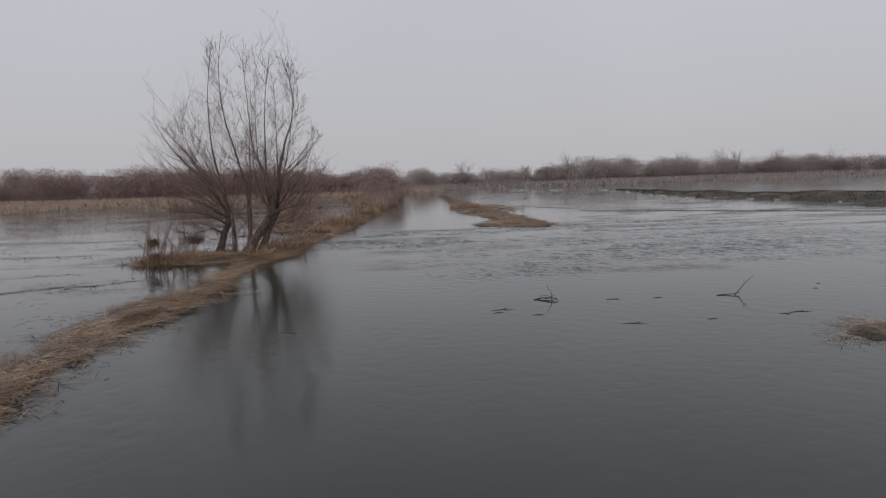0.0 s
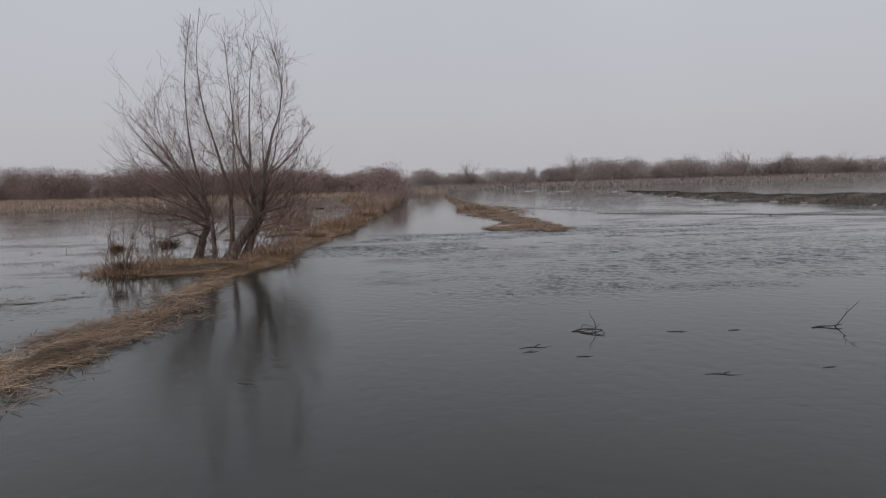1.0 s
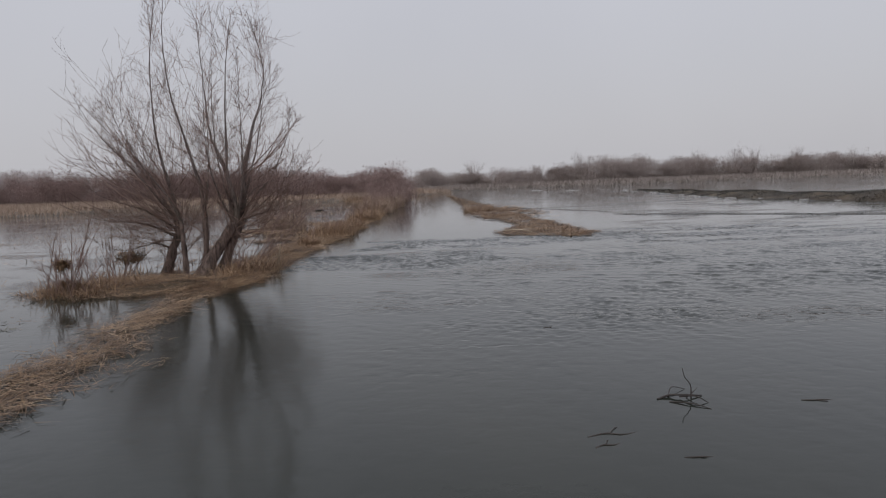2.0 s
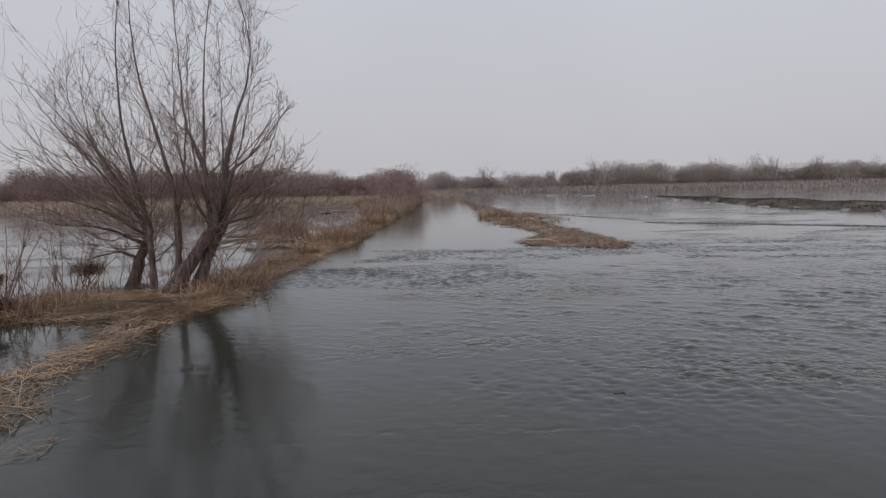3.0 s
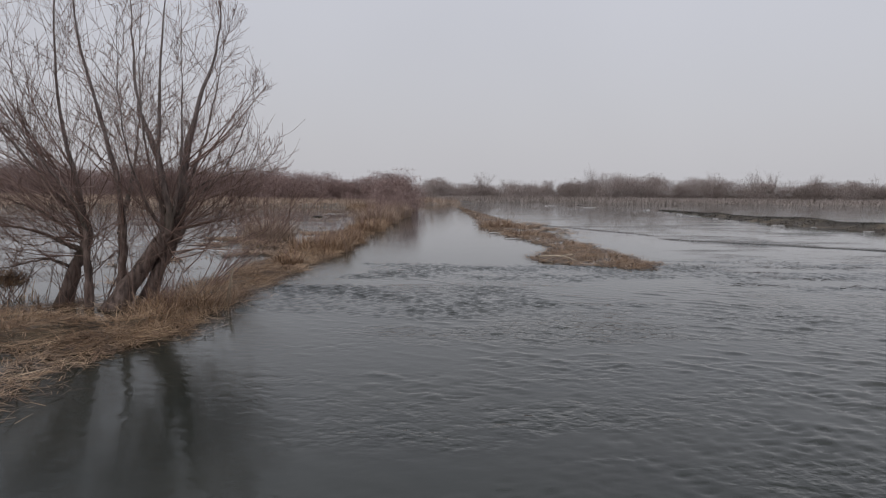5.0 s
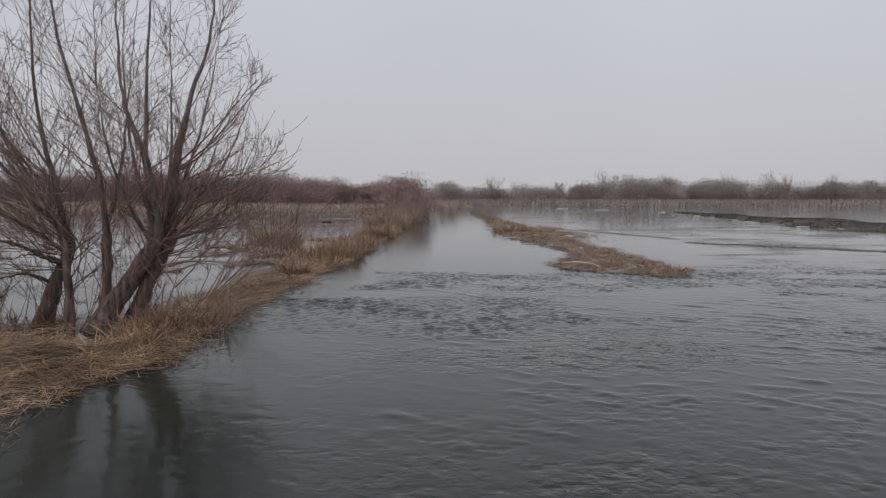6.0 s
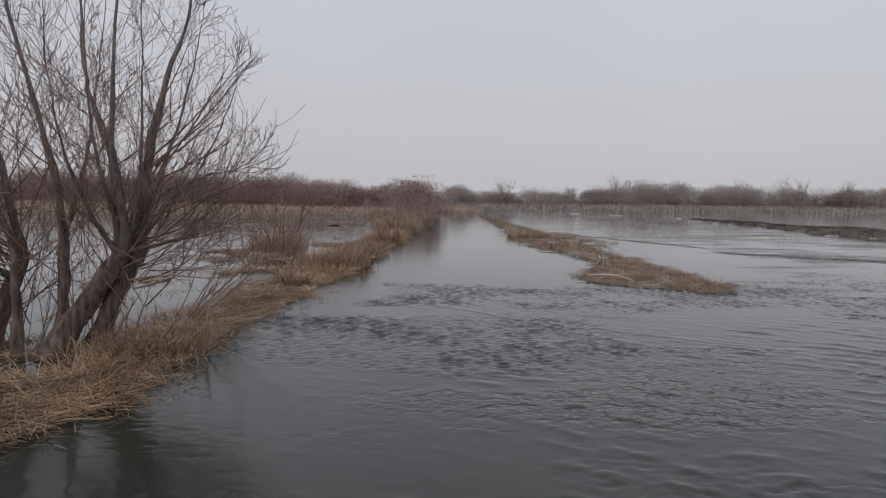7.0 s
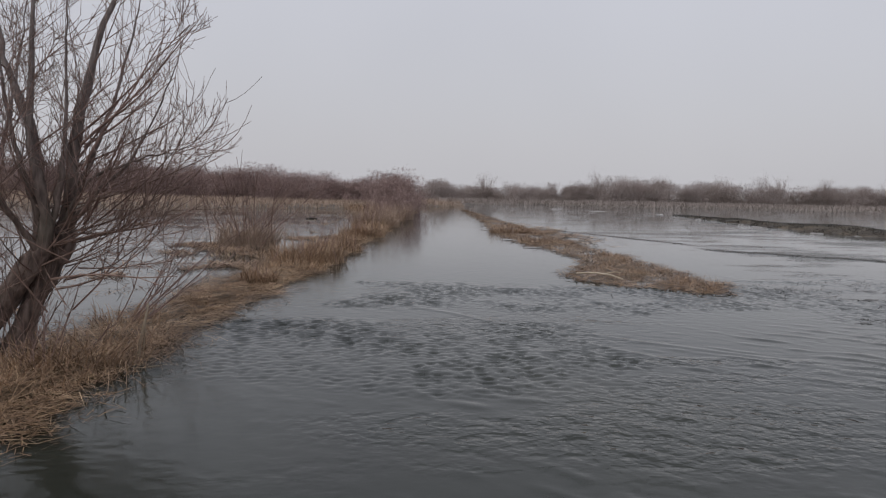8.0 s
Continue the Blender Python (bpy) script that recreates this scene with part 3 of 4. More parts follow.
    k2 = (bank_inside(x2, y2) < 0.05) & (wobble(x2, y2, 1.4, 2.0) + 0.8 * wobble(x2, y2, 3.7, 4.0) > 0.3 + 1.5 * np.clip(-4.8 - x2, 0, 2) + 0.25 * np.abs(y2 - 13.6))
    x, y = np.concatenate([x[k], x2[k2]]), np.concatenate([y[k], y2[k2]])
    x3 = -3.6 - 16 * rng.uniform(0, 1, 60000) ** 1.6
    y3 = rng.uniform(13.5, 52, 60000)
    k3 = (wobble(x3 * 0.5, y3, 0.9, 2.0) + 0.8 * wobble(x3 * 0.6, y3 * 1.2, 2.3, 5.0) > 0.15 + 0.035 * (-3.6 - x3)) & (bank_inside(x3, y3) < 0) & (rng.uniform(0, 1, 60000) < 0.3)
    x, y = np.concatenate([x, x3[k3]]), np.concatenate([y, y3[k3]])
    awash = sward(rng, x, y, (1.1, 1.6), (0.08, 0.26), (0.006, 0.014), (-0.05, 0.4), None, -0.006)
    stuff("awash_grass", [awash], ISLE, "brown drowned grass showing through the shallows beside the bank", "dead grass")
    # the far meadow
    x = rng.uniform(-130, 5, 260000)
    y = 34 + 84 * rng.uniform(0, 1, 260000) ** 1.4
    k = (field_inside(x, y) > -0.5)
    stuff("meadow_reeds", [sward(rng, x[k], y[k], (0.0, 0.8), (0.25, 0.7), (0.014, 0.03), (0.1, 1.1))], REED, "pale dead reeds covering the far meadow", "reeds")
    x, y = rng.uniform(2, 170, 90000), rng.uniform(84, 132, 90000)
    k = (field_inside(x, y) > -1.5) & (y > 90 + 5 * wobble(x, y, 0.2, 2.0))
    x2, y2 = rng.uniform(8, 120, 9000), rng.uniform(80, 104, 9000)
    k2 = (field_inside(x2, y2) > -9.0) & (wobble(x2, y2, 0.17, 2.0) + 0.6 * wobble(x2, y2, 0.6, 5.0) > 0.0)
    drowned = sward(rng, x2[k2], y2[k2], (0.3, 1.3), (0.04, 0.13), (0.02, 0.05), (0.1, 0.7))
    stuff("shore_reeds", [sward(rng, x[k], y[k], (0.0, 0.9), (0.3, 0.95), (0.03, 0.06), (0.1, 0.7)), drowned], SHORE, "reeds on the far shore of the flood, paled for mist", "reeds")
    # drifting flecks
    x, y = rng.uniform(-9, 8, 9000), rng.uniform(4, 18, 9000)
    k = (wobble(x, y, 0.9, 7.0) + 0.6 * wobble(x * 0.4, y * 1.6, 1.3, 9.0) > 0.75) & (bank_inside(x, y) < -0.1) & (x < -3.4)
    lines = [(-5.7, 10.0, -4.2, 10.5, 130), (-4.0, 7.2, -3.5, 7.7, 60), (-5.2, 8.4, -4.3, 8.3, 24), (-6.2, 11.4, -5.3, 11.6, 40), (-4.9, 9.5, -4.3, 9.8, 30), (-4.9, 12.1, -4.3, 11.7, 40)]
    u = np.concatenate([rng.uniform(0, 1, n) for *_, n in lines])
    ends = np.repeat(np.array([l[:4] for l in lines]), [l[4] for l in lines], axis=0)
    x = np.concatenate([x[k], ends[:, 0] + (ends[:, 2] - ends[:, 0]) * u + rng.normal(0, 0.2, len(u))])
    y = np.concatenate([y[k], ends[:, 1] + (ends[:, 3] - ends[:, 1]) * u + rng.normal(0, 0.16, len(u)) + 0.15 * np.sin(u * 9.0)])
    drift = sward(rng, x, y, (1.5, 1.6), (0.03, 0.12), (0.005, 0.014), (-0.05, 0.08), None, -0.004)
    stuff("drifting_litter", [drift], LITTER, "scattered brown stalks drifting on the flood", "plant litter")
    # a thread of green weed washed together on the backwater
    u = rng.uniform(0, 1, 520)
    x = -6.6 + 2.5 * u + rng.normal(0, 0.06, 520)
    y = 9.05 + 1.1 * u ** 0.8 + 0.1 * np.sin(u * 14.0) + rng.normal(0, 0.05, 520) * (1 + np.sin(u * 31.0))
    weed = sward(rng, x, y, (1.48, 1.6), (0.05, 0.2), (0.005, 0.012), (-0.06, 0.1), 0.3, -0.004)
    stuff("floating_weed", [weed], WEED, "thread of dull green weed floating on the backwater", "water weed")
    # turf on the dike
    y = rng.uniform(2, 76, 80000)
    x = np.interp(y, DIKE_Y, DIKE_X) + rng.uniform(-1, 1, 80000) * np.interp(y, DIKE_Y, DIKE_W)
    k = land(x, y) > 0.0
    stuff("dike_turf", [sward(rng, x[k], y[k], (0.5, 1.5), (0.04, 0.13), (0.012, 0.03), (0.1, 0.8))], DIKE_GRASS, "dull dark turf on the low earth dike", "grass")


build_grass()


# ---- tussocks ----
def build_tussock(seed, height, spread, count, mat):
    rng = np.random.default_rng(seed)
    ob = thing("grass_tussock", "tussock of long dead straw-coloured grass on the bank", "grass tussock", group="tussocks on the bank")
    a, r = rng.uniform(0, 2 * np.pi, count), np.sqrt(rng.uniform(0, 1, count)) * spread
    base = np.stack([r * np.cos(a), r * np.sin(a), np.full(count, -0.04)], 1)
    v, f = fronds(rng, base, a + rng.normal(0, 0.9, count), rng.uniform(0.35, 1.5, count), rng.uniform(0.3, 1.0, count) ** 1.3 * height * 1.5, rng.uniform(0.0035, 0.007, count), rng.uniform(0.5, 2.2, count))
    tagged(part("grass_clump", mesh_from("grass_clump", v, f, mat), ob), kind="stuff")
    return ob


def place_tussocks():
    rng = np.random.default_rng(19)
    models = [build_tussock(31, 0.30, 0.26, 460, HAY), build_tussock(32, 0.25, 0.22, 360, STRAW), build_tussock(33, 0.36, 0.22, 420, HAY)]
    spots = [(-2.75, 13.95), (-2.5, 13.75), (-2.75, 13.55), (-2.6, 14.2), (-2.65, 14.0), (-2.55, 14.6), (-2.5, 13.4), (-2.4, 15.1), (-2.35, 14.1), (-2.3, 14.75), (-2.7, 13.15), (-4.7, 12.9), (-4.35, 13.05), (-4.0, 12.75), (-3.65, 12.7), (-4.4, 13.5), (-3.85, 13.2)]
    spots = [(x, y, 0.7 if x < -3.3 else 1.3 if -2.62 < x and 13.6 < y < 14.7 else 1.0) for x, y in spots]
    while len(spots) < 103:
        y = 15.3 + 30 * rng.uniform() ** 1.3
        x = rng.uniform(np.interp(y, SIDE_Y, SIDE_L), np.interp(y, BANK_Y, BANK_R))
        if bank_inside(np.array([x]), np.array([y]))[0] > 0.16 and rng.uniform() < (0.3 if y < 19.3 else 1.0):
            spots.append((x, y, rng.uniform(0.45, 0.75) if y < 19.3 else rng.uniform(0.7, 1.2)))
    for k, (x, y, s) in enumerate(spots):
        z = max(0.0, float(land(np.array([x]), np.array([y]))[0]))
        m = pose(x, y, z, 0, 0, rng.uniform(0, 360)) @ Matrix.Diagonal((s, s, s * rng.uniform(0.85, 1.15), 1))
        if k < 3:
            models[k].matrix_basis = m
        else:
            copy_thing(models[k % 3], m)


place_tussocks()


# ---- willow ----
def build_willow():
    rng = np.random.default_rng(5)
    ox, oy = -3.3, 14.2
    tree = thing("willow_tree", "bare many-stemmed willow with dark bark on a grassy bank", "tree", (ox, oy, 0))
    # each stem: (x, y, z) of its turning points, radius at the foot, radius at the tip
    stems = [
        ([(-4.04, 14.3, -0.2), (-3.85, 14.35, 0.41), (-3.74, 14.4, 0.74), (-3.82, 14.4, 1.3), (-4.01, 14.45, 2.14), (-4.06, 14.5, 3.3), (-3.9, 14.6, 4.6)], 0.10, 0.007),
        ([(-3.58, 14.05, -0.2), (-3.6, 14.1, 0.55), (-3.72, 14.15, 1.1), (-4.2, 14.0, 1.9), (-4.6, 13.9, 2.9)], 0.06, 0.004),
        ([(-3.31, 14.1, -0.2), (-3.28, 14.2, 0.45), (-3.27, 14.2, 1.1), (-3.44, 14.2, 1.95), (-3.65, 14.2, 2.8), (-3.72, 14.2, 3.7), (-3.62, 14.2, 4.6)], 0.068, 0.006),
        ([(-3.42, 14.0, -0.2), (-3.1, 14.15, 0.38), (-2.85, 14.2, 0.73), (-2.76, 14.2, 1.0), (-2.88, 14.25, 1.6), (-2.86, 14.3, 2.4), (-2.83, 14.4, 3.3), (-2.72, 14.5, 4.1)], 0.115, 0.006),
        ([(-3.1, 14.25, -0.1), (-2.87, 14.3, 0.54), (-2.72, 14.35, 0.88), (-2.66, 14.4, 1.53), (-2.5, 14.4, 2.2), (-2.32, 14.45, 2.75), (-2.27, 14.5, 3.35), (-2.5, 14.6, 4.2)], 0.10, 0.006),
        ([(-2.82, 14.25, 0.75), (-2.91, 14.35, 1.55), (-3.14, 14.4, 2.2), (-3.23, 14.5, 3.1), (-3.3, 14.6, 4.05)], 0.055, 0.006),
        ([(-2.7, 14.3, 0.9), (-2.5, 14.35, 1.2), (-2.25, 14.4, 1.47), (-1.98, 14.4, 2.0), (-1.85, 14.4, 2.4)], 0.028, 0.003),
        ([(-2.7, 14.3, 1.0), (-2.5, 14.3, 1.3), (-2.14, 14.3, 1.46), (-1.85, 14.27, 1.52), (-1.72, 14.25, 1.62)], 0.016, 0.003),
        ([(-3.75, 14.4, 0.7), (-4.3, 14.4, 1.05), (-4.9, 14.3, 1.3), (-5.5, 14.3, 1.8)], 0.024, 0.003),
        ([(-3.78, 14.4, 0.9), (-4.25, 14.2, 1.6), (-4.8, 14.1, 2.3), (-5.15, 14.0, 3.0)], 0.026, 0.003),
        ([(-3.76, 14.4, 0.75), (-4.05, 14.5, 1.3), (-4.5, 14.6, 2.0), (-4.7, 14.7, 3.1)], 0.036, 0.004),
        ([(-3.75, 14.35, 0.6), (-4.2, 14.1, 0.85), (-4.75, 13.8, 0.95), (-5.2, 13.6, 1.2)], 0.022, 0.003),
        ([(-3.86, 14.35, 0.4), (-4.1, 14.2, 0.52), (-4.42, 14.03, 0.44), (-4.75, 13.85, 0.5)], 0.022, 0.004),
        ([(-3.8, 14.35, 0.6), (-3.9, 14.05, 0.72), (-3.98, 13.8, 0.7), (-4.2, 13.6, 0.8)], 0.016, 0.003),
        ([(-2.75, 14.3, 0.9), (-2.62, 14.6, 1.5), (-2.45, 14.9, 2.4), (-2.35, 15.1, 3.3)], 0.034, 0.004),
        ([(-3.3, 14.2, 0.8), (-3.3, 14.6, 1.5), (-3.35, 15.0, 2.4), (-3.3, 15.2, 3.5)], 0.032, 0.004),
        ([(-2.8, 14.2, 0.75), (-2.95, 13.9, 1.3), (-3.0, 13.6, 2.1), (-2.9, 13.4, 3.0)], 0.024, 0.003),
        ([(-2.78, 14.25, 0.85), (-2.65, 14.25, 1.5), (-2.62, 14.25, 2.3), (-2.62, 14.3, 3.5)], 0.03, 0.004),
        ([(-2.78, 14.25, 0.9), (-2.95, 14.2, 1.5), (-3.02, 14.15, 2.3), (-3.0, 14.2, 3.4)], 0.03, 0.004),
    ]
    shift = np.array([ox, oy, 0])
    twigs, low, trunks = [], [], []

    def branch(start, d, length, r, depth):
        pts = shoot(rng, start, d, length, lift=rng.uniform(0.25, 1.0), wander=0.06 if depth == 0 else 0.09, joints=7 if depth == 0 else 5)
        if pts[:, 0].max() > -1.35:
            return
        (low if pts[0][2] < 1.15 else twigs).append(tube(pts - shift, np.linspace(r, max(0.0016, r * 0.3), len(pts)), 4 if depth == 0 else 3))
        if depth < 2:
            n = rng.integers(4, 9) if depth == 0 else rng.integers(0, 4)
            for _ in range(n):
                k = rng.integers(1, len(pts) - 1)
                along = pts[k + 1] - pts[k]
                along /= np.linalg.norm(along)
                side = rng.normal(0, 1, 3)
                side -= along * (side @ along)
                side /= np.linalg.norm(side)
                a = rng.uniform(0.4, 1.15)
                branch(pts[k] + (pts[k + 1] - pts[k]) * rng.uniform(), along * math.cos(a) + side * math.sin(a), length * rng.uniform(0.35, 0.7), max(0.002, r * 0.55), depth + 1)

    for k, (ctrl, r0, r1) in enumerate(stems):
        line = smooth_line(ctrl, 30)
        line[3:] += rng.normal(0, 0.005, line[3:].shape)
        u = np.linspace(0, 1, 30)
        radii = r1 * 0.7 + (r0 - r1 * 0.7) * (1 - u) ** 1.8
        if ctrl[0][2] < 0:
            radii *= 0.92 + 0.4 * np.exp(-u * 16)
        if r0 > 0.09:
            radii = radii * (1 + 0.28 * np.exp(-((line[:, 2] - 0.78) / 0.2) ** 2))
        radii = radii * (1 + rng.normal(0, 0.08, 30))
        v, f = tube(line - shift, radii, 11)
        v = v + rng.normal(0, 1, v.shape) * np.repeat(radii, 11)[:, None] * 0.09
        if r0 > 0.05 and ctrl[0][2] < 0:
            trunks.append((np.array(ctrl), part("trunk", mesh_from("stem", v, f, BARK, True), tree)))
        else:
            bole = min(trunks, key=lambda t: min(np.linalg.norm(t[0] - np.array(ctrl[0]), axis=1)))[1]
            part("limb", mesh_from("stem", v, f, BARK, True), bole)
        length = np.linalg.norm(np.diff(line, axis=0), axis=1).sum()
        tip = (line[-1] - line[-3]) / np.linalg.norm(line[-1] - line[-3])
        for _ in range(3 if r0 > 0.05 else 0):
            branch(line[26], tip + rng.normal(0, 0.25, 3), rng.uniform(0.3, 0.6), 0.0035, 0)
        for _ in range(int(length * (3.7 if r0 > 0.03 else 7.0))):
            q = rng.uniform(0.2 if ctrl[0][2] < 0 else 0.12, 0.97)
            i = min(28, int(q * 29))
            along = line[i + 1] - line[i]
            along /= np.linalg.norm(along)
            turn = rng.uniform(0, 2 * math.pi)
            side = np.array([math.cos(turn), math.sin(turn), rng.uniform(-0.1, 0.35)])
            a = rng.uniform(0.45, 1.25) * (1.0 if q < 0.5 else 1.45 - 0.9 * q)
            branch(line[i], along * math.cos(a) + side * math.sin(a), rng.uniform(0.45, 1.3) * (1.1 - 0.4 * q) * (min(1.0, r0 / 0.036) if r0 > 0.03 else 0.45), max(0.0028, min(0.008, radii[i] * 0.27)), 0)
    # fine twigs that fill the crown's middle
    for ctrl, r0, _ in stems:
        line = smooth_line(ctrl, 30)
        for _ in range(6 if r0 > 0.05 else 3):
            i = rng.integers(9, 24)
            along = (line[i] - line[i - 1]) / np.linalg.norm(line[i] - line[i - 1])
            branch(line[i], along + rng.normal(0, 0.6, 3) * np.array([1, 1, 0.4]), rng.uniform(0.3, 0.7), 0.0028, 0)
    # long slim rods that fan out and up from both boles
    for sx, dx, n, reach in ((-3.85, -1.0, 15, 1.75), (-2.72, 1.0, 9, 1.15)):
        for _ in range(n):
            foot = np.array([sx + dx * rng.uniform(0, 0.2), 14.35 + rng.normal(0, 0.12), rng.uniform(0.7, 1.6)])
            d = np.array([dx, rng.normal(0, 0.45), rng.uniform(0.45, 1.5)])
            ln = reach * rng.uniform(0.65, 1.1)
            pts = shoot(rng, foot, d, ln, lift=0.3, wander=0.05, joints=9)
            if pts[:, 0].max() > -1.4:
                continue
            twigs.append(tube(pts - shift, np.linspace(0.010, 0.0025, 9), 5))
            for _ in range(7):
                k = rng.integers(2, 8)
                along = (pts[k] - pts[k - 1]) / np.linalg.norm(pts[k] - pts[k - 1])
                branch(pts[k], along + rng.normal(0, 0.4, 3), ln * rng.uniform(0.2, 0.42), 0.0032, 1)
    # a thicket of suckers round the feet and out of the old cuts
    for _ in range(30):
        z = rng.uniform(0.05, 1.1)
        foot = np.array([rng.choice([-3.8, -3.75, -3.3, -2.9, -2.74, -2.72]) + rng.normal(0, 0.06), 14.25 + rng.normal(0, 0.1), z])
        a = rng.uniform(0, 2 * math.pi)
        branch(foot, np.array([math.cos(a), 0.8 * math.sin(a), rng.uniform(0.35, 1.6)]), rng.uniform(0.6, 1.7), rng.uniform(0.004, 0.009), 0 if rng.uniform() < 0.45 else 1)
    for _ in range(44):
        foot = np.array([rng.uniform(-4.1, -2.65), 14.25 + rng.normal(0, 0.22), 0.0])
        branch(foot, np.array([rng.normal(0, 0.3), rng.normal(0, 0.3), 1.0]), rng.uniform(0.45, 1.15), rng.uniform(0.003, 0.006), 1)
    for foot, d, ln in (((-2.85, 14.4, 0.05), (0.3, 0, 0.4), 0.5), ((-2.6, 14.4, 0.05), (0.6, 0.1, 0.5), 0.3), ((-2.95, 14.3, 0.05), (0.5, -0.1, 0.6), 0.45)):
        branch(np.array(foot), np.array(d), ln, 0.010, 1)
    # low side branches that reach out level over the water
    for sx, dx, n in ((-2.72, 1.0, 17), (-3.78, -1.0, 20)):
        for _ in range(n):
            foot = np.array([sx + rng.normal(0, 0.04), 14.3 + rng.normal(0, 0.08), rng.uniform(0.5, 1.15)])
            branch(foot, np.array([dx, rng.normal(0, 0.7), rng.uniform(-0.05, 0.65)]), rng.uniform(0.5, 1.15), rng.uniform(0.005, 0.009), 0)
    # a few long boughs that bow out over the water and turn up again
    for foot, d, ln in (((-2.72, 14.25, 0.85), (1.0, -0.15, 0.2), 1.1), ((-2.74, 14.2, 0.6), (1.0, -0.5, 0.15), 1.0), ((-3.8, 14.3, 0.7), (-1.0, -0.3, 0.2), 1.6), ((-3.8, 14.3, 0.9), (-1.0, 0.2, 0.4), 1.6)):
        pts = shoot(rng, foot, np.array(d), ln, lift=0.3, wander=0.07, joints=8)
        low.append(tube(pts - shift, np.linspace(0.010, 0.003, 8), 5))
        for i in range(2, 7):
            branch(pts[i], (pts[i] - pts[i - 1]) / np.linalg.norm(pts[i] - pts[i - 1]) + rng.normal(0, 0.5, 3), ln * rng.uniform(0.15, 0.4), 0.004, 1)
    v, f = join(twigs)
    part("crown", mesh_from("crown", v, f, TWIG), tree, "bare reddish-brown willow twigs")
    v, f = join(low)
    tagged(part("undergrowth", mesh_from("undergrowth", v, f, CANE), tree, "dark suckers and low twigs round the trunks"), kind="stuff")


build_willow()


# ---- shrubs on the bank ----
def build_shrub(name, label, at, height, spread, stems, seed, lean=(0, 0), thick=0.006, grass=0, mat=None, grass_mat=None, foot=None, blade=0.55):
    """A bare shrub: canes fanning from its foot, with side twigs, and dead grass caught between them."""
    rng = np.random.default_rng(seed)
    foot = spread * 0.16 if foot is None else foot
    ob = thing(name, label, "shrub", at)
    for _ in range(stems):
        a, s = rng.uniform(0, 2 * math.pi), rng.uniform(0, 1) ** 0.7
        d = np.array([math.cos(a) * s * spread + lean[0], math.sin(a) * s * spread + lean[1], 1.0])
        ln = height * rng.uniform(0.45, 1.05) * math.hypot(1.0, s * spread * 0.6)
        p = shoot(rng, (rng.normal(0, foot), rng.normal(0, foot), -0.05), d, ln, lift=0.25, wander=0.07, joints=7)
        canes = [tube(p, np.linspace(thick, thick * 0.3, 7), 4)]
        for _ in range(rng.integers(3, 8)):
            i = rng.integers(2, 6)
            dd = p[i] - p[i - 1]
            dd = dd / np.linalg.norm(dd) + rng.normal(0, 0.45, 3)
            q = shoot(rng, p[i], dd, ln * rng.uniform(0.12, 0.35), wander=0.1, joints=4)
            canes.append(tube(q, np.linspace(thick * 0.5, thick * 0.2, 4), 3))
        v, f = join(canes)
        part("cane", mesh_from("cane", v, f, mat or TWIG), ob)
    if grass:
        n = grass
        a, r = rng.uniform(0, 2 * np.pi, n), np.sqrt(rng.uniform(0, 1, n)) * max(spread * 0.6, foot * 2.2)
        base = np.stack([r * np.cos(a), r * np.sin(a), np.full(n, -0.03)], 1)
        v, f = fronds(rng, base, a + rng.normal(0, 1.2, n), rng.uniform(0.0, 0.6 if blade > 0.5 else 1.2, n), rng.uniform(0.35, 1.0, n) * blade, rng.uniform(0.006, 0.014, n), rng.uniform(0.2, 1.7, n))
        tagged(part("dead_grass", mesh_from("dead_grass", v, f, grass_mat or STRAW), ob), kind="stuff")
    return ob


build_shrub("shrub", "bare twiggy shrub with tall dead grass standing in shallow water", (-4.05, 24.7, 0.0), 2.1, 0.9, 26, 21, (0.1, 0), 0.014, 1100, CANE, REED, 0.32, 0.95)
build_shrub("shrub", "low clump of drowned grass and dead stems in the shallows", (-3.3, 22.3, 0.0), 0.5, 0.7, 10, 35, (0, 0), 0.004, 500, None, ISLE, 0.4, 0.4)
build_shrub("shrub", "slanting thin canes growing out of the bank", (-2.85, 15.65, 0.03), 1.9, 0.5, 12, 22, (1.0, 0.05), 0.007, 120, TWIG, HAY, None, 0.3)
build_shrub("shrub", "low bramble-like shrub beside the willow", (-2.72, 13.95, 0.08), 0.6, 0.5, 14, 23, (0.1, 0), 0.004, 300, None, HAY, None, 0.24)
build_shrub("shrub", "thin leafless shrub at the mound's edge", (-4.75, 12.7, 0.04), 1.15, 0.6, 9, 24, (-0.1, 0), 0.009, 160, CANE, HAY, None, 0.3)
build_shrub("shrub", "thin leafless shrub tangled with dead grass", (-4.3, 13.2, 0.04), 0.95, 0.6, 10, 25, (0, 0), 0.007, 260, CANE, HAY, None, 0.3)
build_shrub("shrub", "tangled reddish canes springing up beside the willow", (-4.7, 14.4, 0.0), 0.95, 0.8, 14, 34, (0, 0), 0.007, 160, CANE, HAY, None, 0.3)
build_shrub("shrub", "wiry leafless shrub leaning out over the backwater", (-4.66, 12.6, 0.02), 0.8, 0.8, 14, 37, (0, 0), 0.006, 260, TWIG, HAY, 0.12, 0.26)
build_shrub("shrub", "low wiry shrub full of dead grass on the mound", (-4.5, 12.55, 0.04), 0.75, 1.0, 18, 38, (0.1, 0), 0.006, 420, TWIG, HAY, 0.22, 0.34)
build_shrub("shrub", "rounded tuft of dead grass and stems on the islet", (2.95, 31.6, 0.0), 0.5, 0.5, 12, 39, (0, 0), 0.006, 900, CANE, ISLE, 0.32, 0.5)
